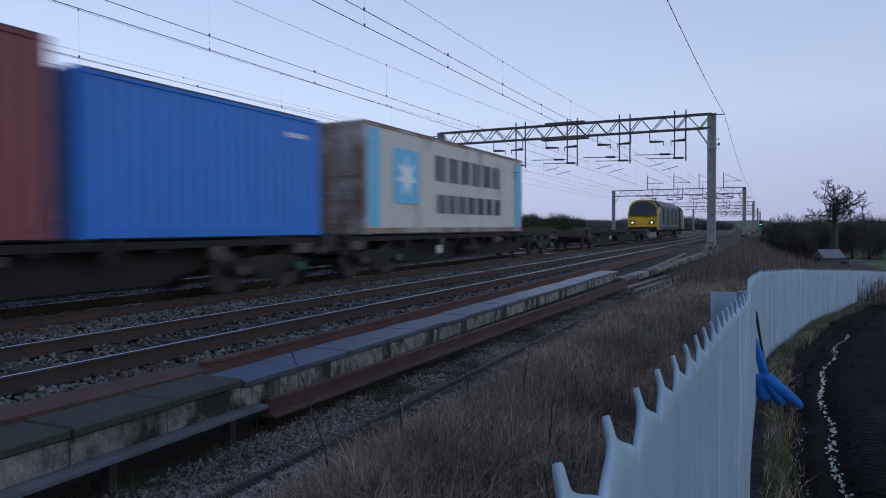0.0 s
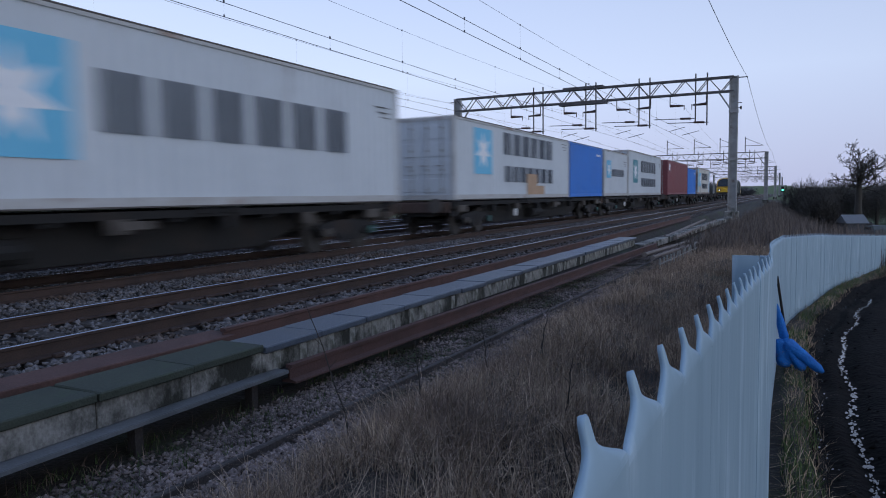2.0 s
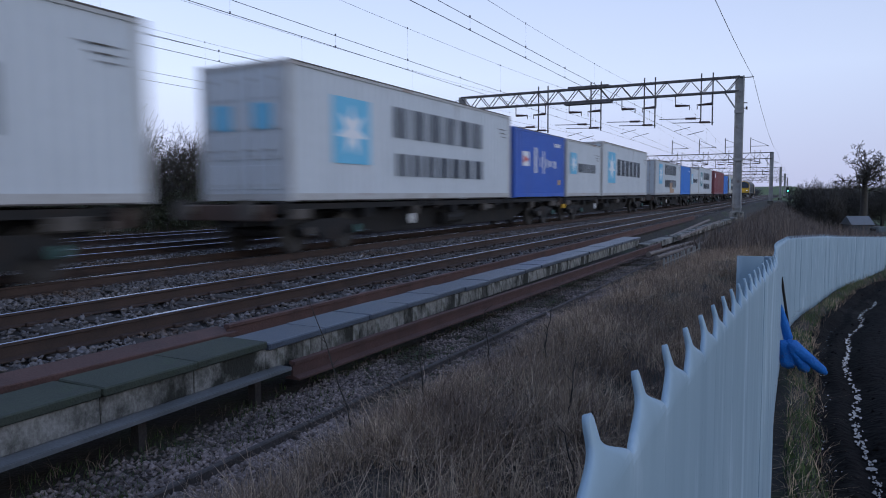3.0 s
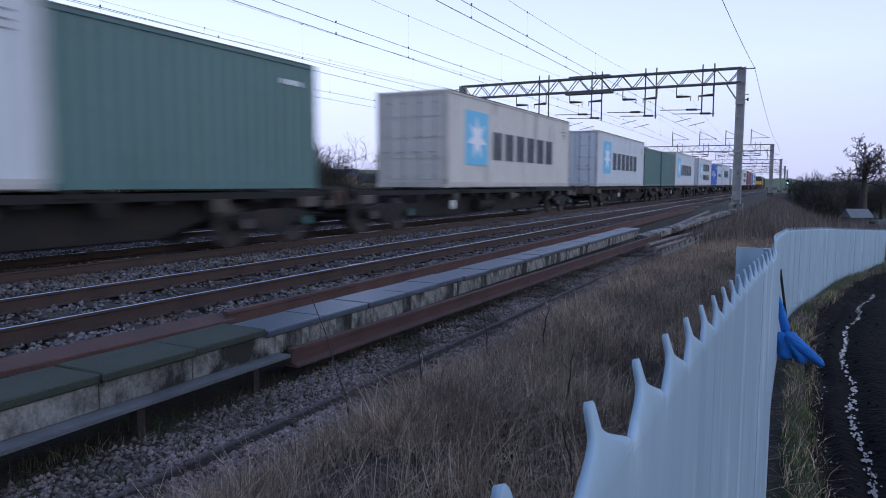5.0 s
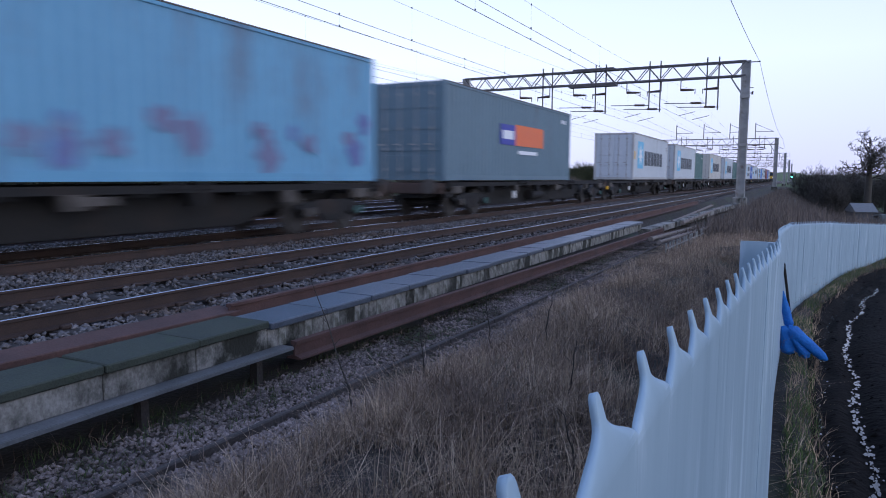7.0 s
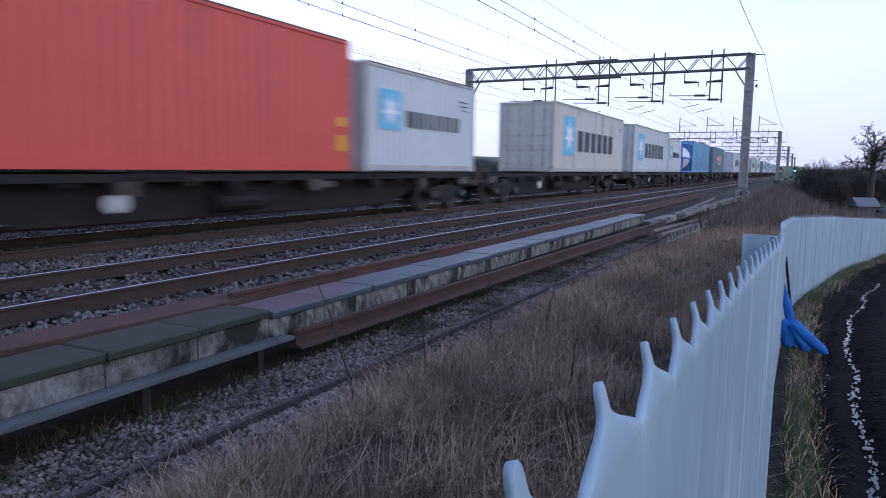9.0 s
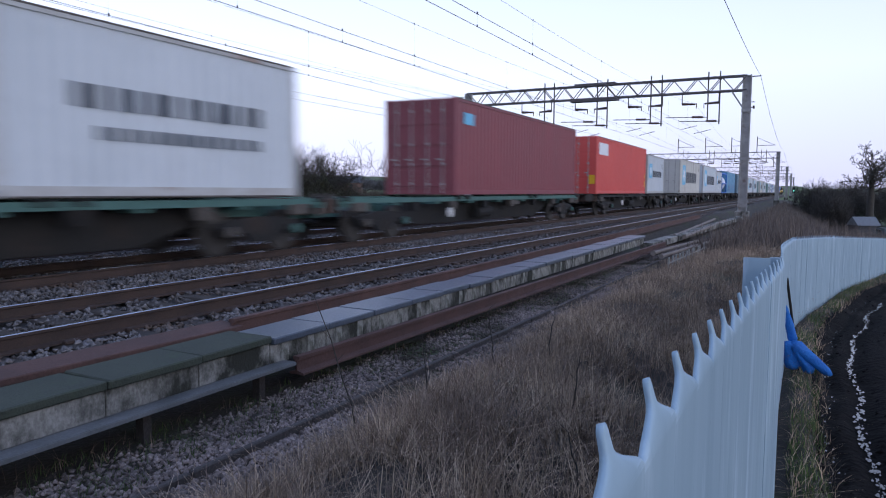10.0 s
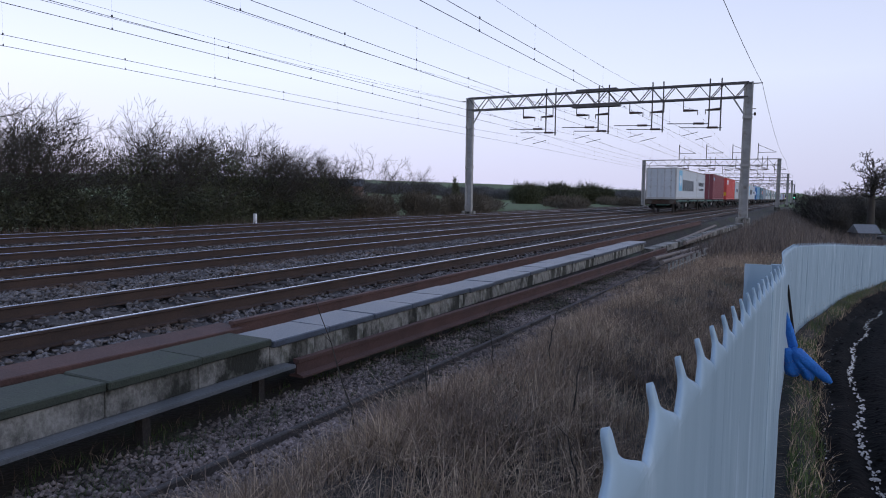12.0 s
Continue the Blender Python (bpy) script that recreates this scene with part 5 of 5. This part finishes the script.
def clump(name, x, y, rx, ry, rz, n, size, material, label, cat, group="", z=None):
    root = tagged(new(name), label, cat, group)
    root.location = (x, y, (ground_z(x, y) if z is None else z))
    seeds = random.Random(int(x * 7 + y * 13))
    V, F, o = [], [], 0
    for k in range(5):
        c = (seeds.uniform(-0.6, 0.6) * rx, seeds.uniform(-0.6, 0.6) * ry, rz * seeds.uniform(0.35, 0.75))
        v, f = leaf_cloud(n // 5, (rx * 0.55, ry * 0.55, rz * 0.5), c, size, k + seeds.random() * 6, True)
        V.append(v)
        F.append(f + o)
        o += len(v)
    mass("crown", "", np.concatenate(V), np.concatenate(F), material, root)
    b = bmesh.new()
    rod(b, (0, 0, -0.5), (0, 0, rz * 0.6), min(0.3, rz * 0.05), 6)
    part("trunk", b, M_bark, root)
    return root


for x, y, rx, rz in ((1.0, 112, 2.6, 4.4), (2.8, 104, 2.6, 4.5), (4.4, 110, 2.8, 4.9), (6.2, 116, 3.0, 5.2), (8.6, 118, 3.0, 5.3), (10.8, 114, 3.0, 5.2), (13.2, 116, 3.2, 5.3), (15.8, 118, 3.4, 5.2), (19, 120, 3.6, 5.5), (3.2, 88, 1.8, 3.4), (15.5, 205, 5, 6.0), (21, 205, 6, 6.4), (9.5, 215, 4, 6.2)):
    clump("thicket", x, y, rx, rx, rz, 9000, 0.07, M_wood, "dark dense winter thicket at the field's edge", "thicket", "thickets at the field")
# skyline trees, wearing the haze-tinted wood
for i in range(26):
    x = 6 + i * 9 + (i % 3) * 3
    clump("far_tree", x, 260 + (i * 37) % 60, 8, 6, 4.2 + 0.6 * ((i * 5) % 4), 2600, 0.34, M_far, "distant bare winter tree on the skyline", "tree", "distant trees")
for i in range(54):
    a = math.radians(4 + i * 0.95)
    d = 300 + (i * 53) % 140
    x, y = -d * math.sin(a), d * math.cos(a)
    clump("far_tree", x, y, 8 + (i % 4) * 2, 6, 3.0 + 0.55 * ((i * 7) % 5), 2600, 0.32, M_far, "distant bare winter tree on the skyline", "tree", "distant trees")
for x, y in ((-66, 170), (-61, 176), (-56, 182), (-51, 186)):
    clump("conifer_clump", x, y, 5.5, 4, 4.6, 5000, 0.24, M_ivy, "dark evergreen tree clump beyond the line", "tree", "evergreen trees")
clump("poplar", -88, 176, 1.1, 1.1, 6.5, 2500, 0.16, M_ivy, "slim dark upright poplar by a house", "tree", z=ground_z(-88, 176) - 0.5)
for i in range(9):
    clump("bramble_bank", -27.5 - (i % 3) * 1.3, 40.5 + i * 2.6, 1.8, 2.2, 1.5 + (i % 2) * 0.3, 3500, 0.07, M_hedge, "low brown bramble bank beside the far track", "bramble", "brambles beside the line")
for i in range(30):
    y = 62 + i * 9.5
    shrub_x = -30 - (i % 4) * 4
    clump("far_hedge", shrub_x, y, 3.4, 4.5, 1.0 + (i % 3) * 0.3, 2200, 0.13, M_hedge, "low brown hedge beyond the far track", "hedge", "hedges beyond the line")


def house(x, y, w, d, h, turn):
    root = tagged(new("house"), "small far house with a dark pitched roof", "house")
    root.matrix_basis = pose(x, y, ground_z(x, y), 0, 0, turn)
    b = bmesh.new()
    box(b, -w / 2, w / 2, -d / 2, d / 2, -1, h)
    part("wall", b, M_brick, root)
    b = bmesh.new()
    poly(b, [(-w / 2 - 0.3, -d / 2 - 0.3, h), (-w / 2 - 0.3, 0, h + 2.2), (-w / 2 - 0.3, d / 2 + 0.3, h)], (w + 0.6, 0, 0))
    part("roof", b, M_slate, root)
    for k in (-1, 0, 1):
        b = bmesh.new()
        box(b, k * w / 3.4 - 0.5, k * w / 3.4 + 0.5, -d / 2 - 0.04, -d / 2 + 0.02, h - 1.6, h - 0.5)
        part("window", b, M_glass, root)
    b = bmesh.new()
    box(b, w / 4, w / 4 + 0.7, -0.3, 0.3, h + 1.2, h + 3.0)
    part("chimney", b, M_brick, root)


M_brick = mat("dull_brick", (0.1, 0.06, 0.05), (0.17, 0.11, 0.09), 0.9, scale=1, fine=12, bump=0.2)
M_slate = mat("dark_slate", (0.035, 0.037, 0.042), (0.065, 0.068, 0.075), 0.8, scale=1, fine=12, bump=0.2)
house(-124, 170, 14, 8, 4.5, 30)

# ---- the field beyond the fence: parked car and low shed ----
b = bmesh.new()
box(b, -1.0, 1.0, -1.2, 1.2, -0.3, 1.3)
shed = tagged(new("field_shed"), "small pale roofed shed beside the field", "shed")
shed.matrix_basis = pose(5.9, 86, ground_z(5.9, 86) + 0.1, 0, 0, 20)
part("wall", b, M_slate, shed)
b = bmesh.new()
poly(b, [(-1.15, -1.4, 1.3), (-1.15, 0, 2.2), (-1.15, 1.4, 1.3)], (2.3, 0, 0))
part("roof", b, M_ledge, shed)
car = tagged(new("parked_car"), "grey parked car by the field shed", "car")
car.matrix_basis = pose(7.6, 80, ground_z(7.6, 80), 0, 0, 12)
b = bmesh.new()
poly(b, [(-0.85, -2.1, 0.35), (-0.85, 2.1, 0.35), (-0.85, 2.1, 0.8), (-0.85, 1.2, 0.95), (-0.85, 0.7, 1.42), (-0.85, -1.3, 1.45), (-0.85, -2.0, 0.95)], (1.7, 0, 0))
bmesh.ops.bevel(b, geom=b.edges[:], offset=0.08, segments=2, affect="EDGES")
part("body", b, M_loco, car)
b = bmesh.new()
box(b, -0.86, 0.86, -1.1, 0.6, 1.0, 1.32, 0.05)
part("window", b, M_glass, car)
for sx in (-0.8, 0.8):
    for y in (-1.3, 1.35):
        b = bmesh.new()
        rod(b, (sx - 0.1, y, 0.32), (sx + 0.1, y, 0.32), 0.32, 16)
        part("wheel", b, M_under, car)

# ---- white marker post, signal and small lineside things ----
b = bmesh.new()
box(b, -0.09, 0.09, -0.06, 0.06, -0.1, 0.75, 0.02)
ob = new("marker_post", mesh_of("marker_post", b, M_white))
ob.location = (-25.0, 27.0, ground_z(-25, 27))
tagged(ob, "short white marker post beside the far track", "marker post")
sig = tagged(new("colour_light_signal"), "distant railway signal showing a green light", "signal")
sig.location = (-2.2, 215, -0.5)
b = bmesh.new()
rod(b, (0, 0, 0), (0, 0, 4.2), 0.09, 8)
part("post", b, M_mast, sig)
b = bmesh.new()
box(b, -0.35, 0.35, -0.1, 0.15, 1.6, 3.2, 0.05)
hd = part("signal_head", b, M_under, sig)
b = bmesh.new()
rod(b, (0, -0.11, 2.2), (0, -0.14, 2.2), 0.2, 16)
part("lens", b, glow("green_lens", (0.15, 1.0, 0.6), 6.0), hd, "lit green lens")
box_m = bmesh.new()
box(box_m, -0.4, 0.4, -0.3, 0.3, 0, 1.3, 0.03)
ob = new("lineside_cabinet", mesh_of("lineside_cabinet", box_m, M_ledge))
ob.location = (-1.4, 190, -0.8)
tagged(ob, "pale grey lineside equipment cabinet", "cabinet")

# ---- furled blue cloth on a dark pole leaning by the fence ----
cloth = tagged(new("blue_tarpaulin"), "crumpled bright blue cloth on a thin dark pole beside the fence", "tarpaulin")
GZ = ground_z(0.15, 7.2)
CX = -0.15
b = bmesh.new()
rod(b, (0.19 + CX, 7.25, GZ + 0.02), (0.06 + CX, 7.0, GZ + 0.92), 0.012, 8)
part("pole", b, M_under, cloth, "thin dark pole")
M_cloth = mat("blue_cloth", (0.01, 0.12, 0.45), (0.02, 0.19, 0.62), 0.65, scale=12, fine=60, bump=0.5)
for (x0, z0, x1, z1, r0, r1, seed) in ((0.04, 0.66, 0.14, 0.26, 0.022, 0.045, 1), (0.12, 0.3, 0.46, 0.0, 0.06, 0.04, 2), (0.08, 0.3, 0.16, 0.02, 0.06, 0.07, 3), (0.14, 0.28, 0.3, 0.0, 0.05, 0.05, 4)):
    b = bmesh.new()
    rings = []
    for i in range(9):
        q = i / 8
        c = Vector((CX + x0 + (x1 - x0) * q, 7.05 + 0.1 * q, GZ + z0 + (z1 - z0) * q + 0.03))
        d = Vector((x1 - x0, 0, z1 - z0)).normalized()
        w = d.cross(Vector((0, 1, 0)))
        r = (r0 + (r1 - r0) * q) * (0.35 if i in (0, 8) else 1)
        ring = []
        for k in range(14):
            t = 2 * math.pi * k / 14
            rr = r * (1 + 0.22 * noise.noise((math.cos(t) * 2, math.sin(t) * 2, q * 3 + seed)) + 0.12 * math.cos(5 * t + seed))
            ring.append(b.verts.new(c + w * rr * math.cos(t) + Vector((0, 0.5 * rr * math.sin(t), 0))))
        rings.append(ring)
    for p, q in zip(rings, rings[1:]):
        for k in range(14):
            b.faces.new((p[k], p[(k + 1) % 14], q[(k + 1) % 14], q[k]))
    b.faces.new(rings[0])
    b.faces.new(rings[-1][::-1])
    bmesh.ops.recalc_face_normals(b, faces=b.faces[:])
    for q in b.faces:
        q.smooth = True
    part("cloth_fold", b, M_cloth, cloth)

# ---- water lying in the ruts ----
M_water = mat("rut_water", (0.02, 0.02, 0.02), (0.03, 0.03, 0.03), 0.12, scale=2, fine=20, bump=0.08)
V, F = [], []
rng = random.Random(11)
for i in range(620):
    y = 2.4 + (14 - 2.4) * rng.random() ** 1.1
    side = rng.random()
    cx = rut_x(y) + (rng.gauss(0, 0.014 + 0.02 * sharp(-y, -5, -2.5)) if side < 0.85 else -0.22 + rng.gauss(0, 0.02))
    r = rng.uniform(0.006, 0.022) * (1 if side < 0.85 else 0.6)
    z = ground_z(cx, y) + 0.012
    o = len(V)
    for k in range(8):
        t = 2 * math.pi * k / 8
        q = r * rng.uniform(0.7, 1.25)
        V.append((cx + q * 0.6 * math.cos(t), y + q * (1.5 * math.sin(t) + 0.3 * math.cos(t)), z))
    F.append(tuple(range(o, o + 8)))
ob = raw("puddles", V, F, M_water)
tagged(ob, "wet shining water lying in the muddy ruts", "puddle", kind="stuff")

# ---- tall dead stalks standing in the grass ----
rng = random.Random(21)
for i, (x, y, h, lean) in enumerate(((-2.4, 3.5, 0.95, -0.36), (-2.15, 3.95, 0.5, -0.1), (-1.75, 5.2, 0.5, 0.12), (-2.3, 5.4, 0.55, -0.12), (-1.25, 4.2, 0.45, 0.1), (-0.9, 3.2, 0.4, -0.15))):
    st = tagged(new("dead_stalk"), "tall thin dead weed stalk in the grass", "stalk", "dead stalks")
    st.location = (x, y, ground_z(x, y) - 0.02)
    pts = [Vector((lean * h * (k / 7) ** 1.3 + rng.gauss(0, 0.006), rng.gauss(0, 0.008), h * k / 7)) for k in range(8)]
    v = [p + Vector((math.cos(1.2566 * j), math.sin(1.2566 * j), 0)) * (0.0085 - 0.0009 * k) for k, p in enumerate(pts) for j in range(5)]
    f = [(5 * k + j, 5 * k + (j + 1) % 5, 5 * k + 5 + (j + 1) % 5, 5 * k + 5 + j) for k in range(7) for j in range(5)]
    mass("stem", "", v, f, M_bark, st)
    for k in range(2, 8):
        b = bmesh.new()
        q = pts[k]
        rod(b, q, q + Vector((rng.uniform(-0.07, 0.07), rng.uniform(-0.05, 0.05), 0.06)), 0.0025, 4, 0.001)
        part("side_twig", b, M_bark, st)


# small unevenness of the train's progress, in metres at each time
UNEVEN = {0: 0.0, 0.5: -1.0, 1: 0.0, 1.5: -0.65, 2: -0.15, 2.5: -0.75, 3: 0.05, 4: 0.0, 5: 0.3, 5.5: -0.7, 6: 0.0, 6.5: -0.65, 7: -0.2, 8: 0.0, 9: 0.0, 9.5: -0.05, 10: 0.55, 10.5: -0.3, 11: 0.15, 11.5: -0.9, 12: 0.4}


def motions():
    for ob, (s, z) in MOVING:
        walk(ob, [(t, pose(T2, s + SPEED * t + d, z)) for t, d in UNEVEN.items()])


motions()
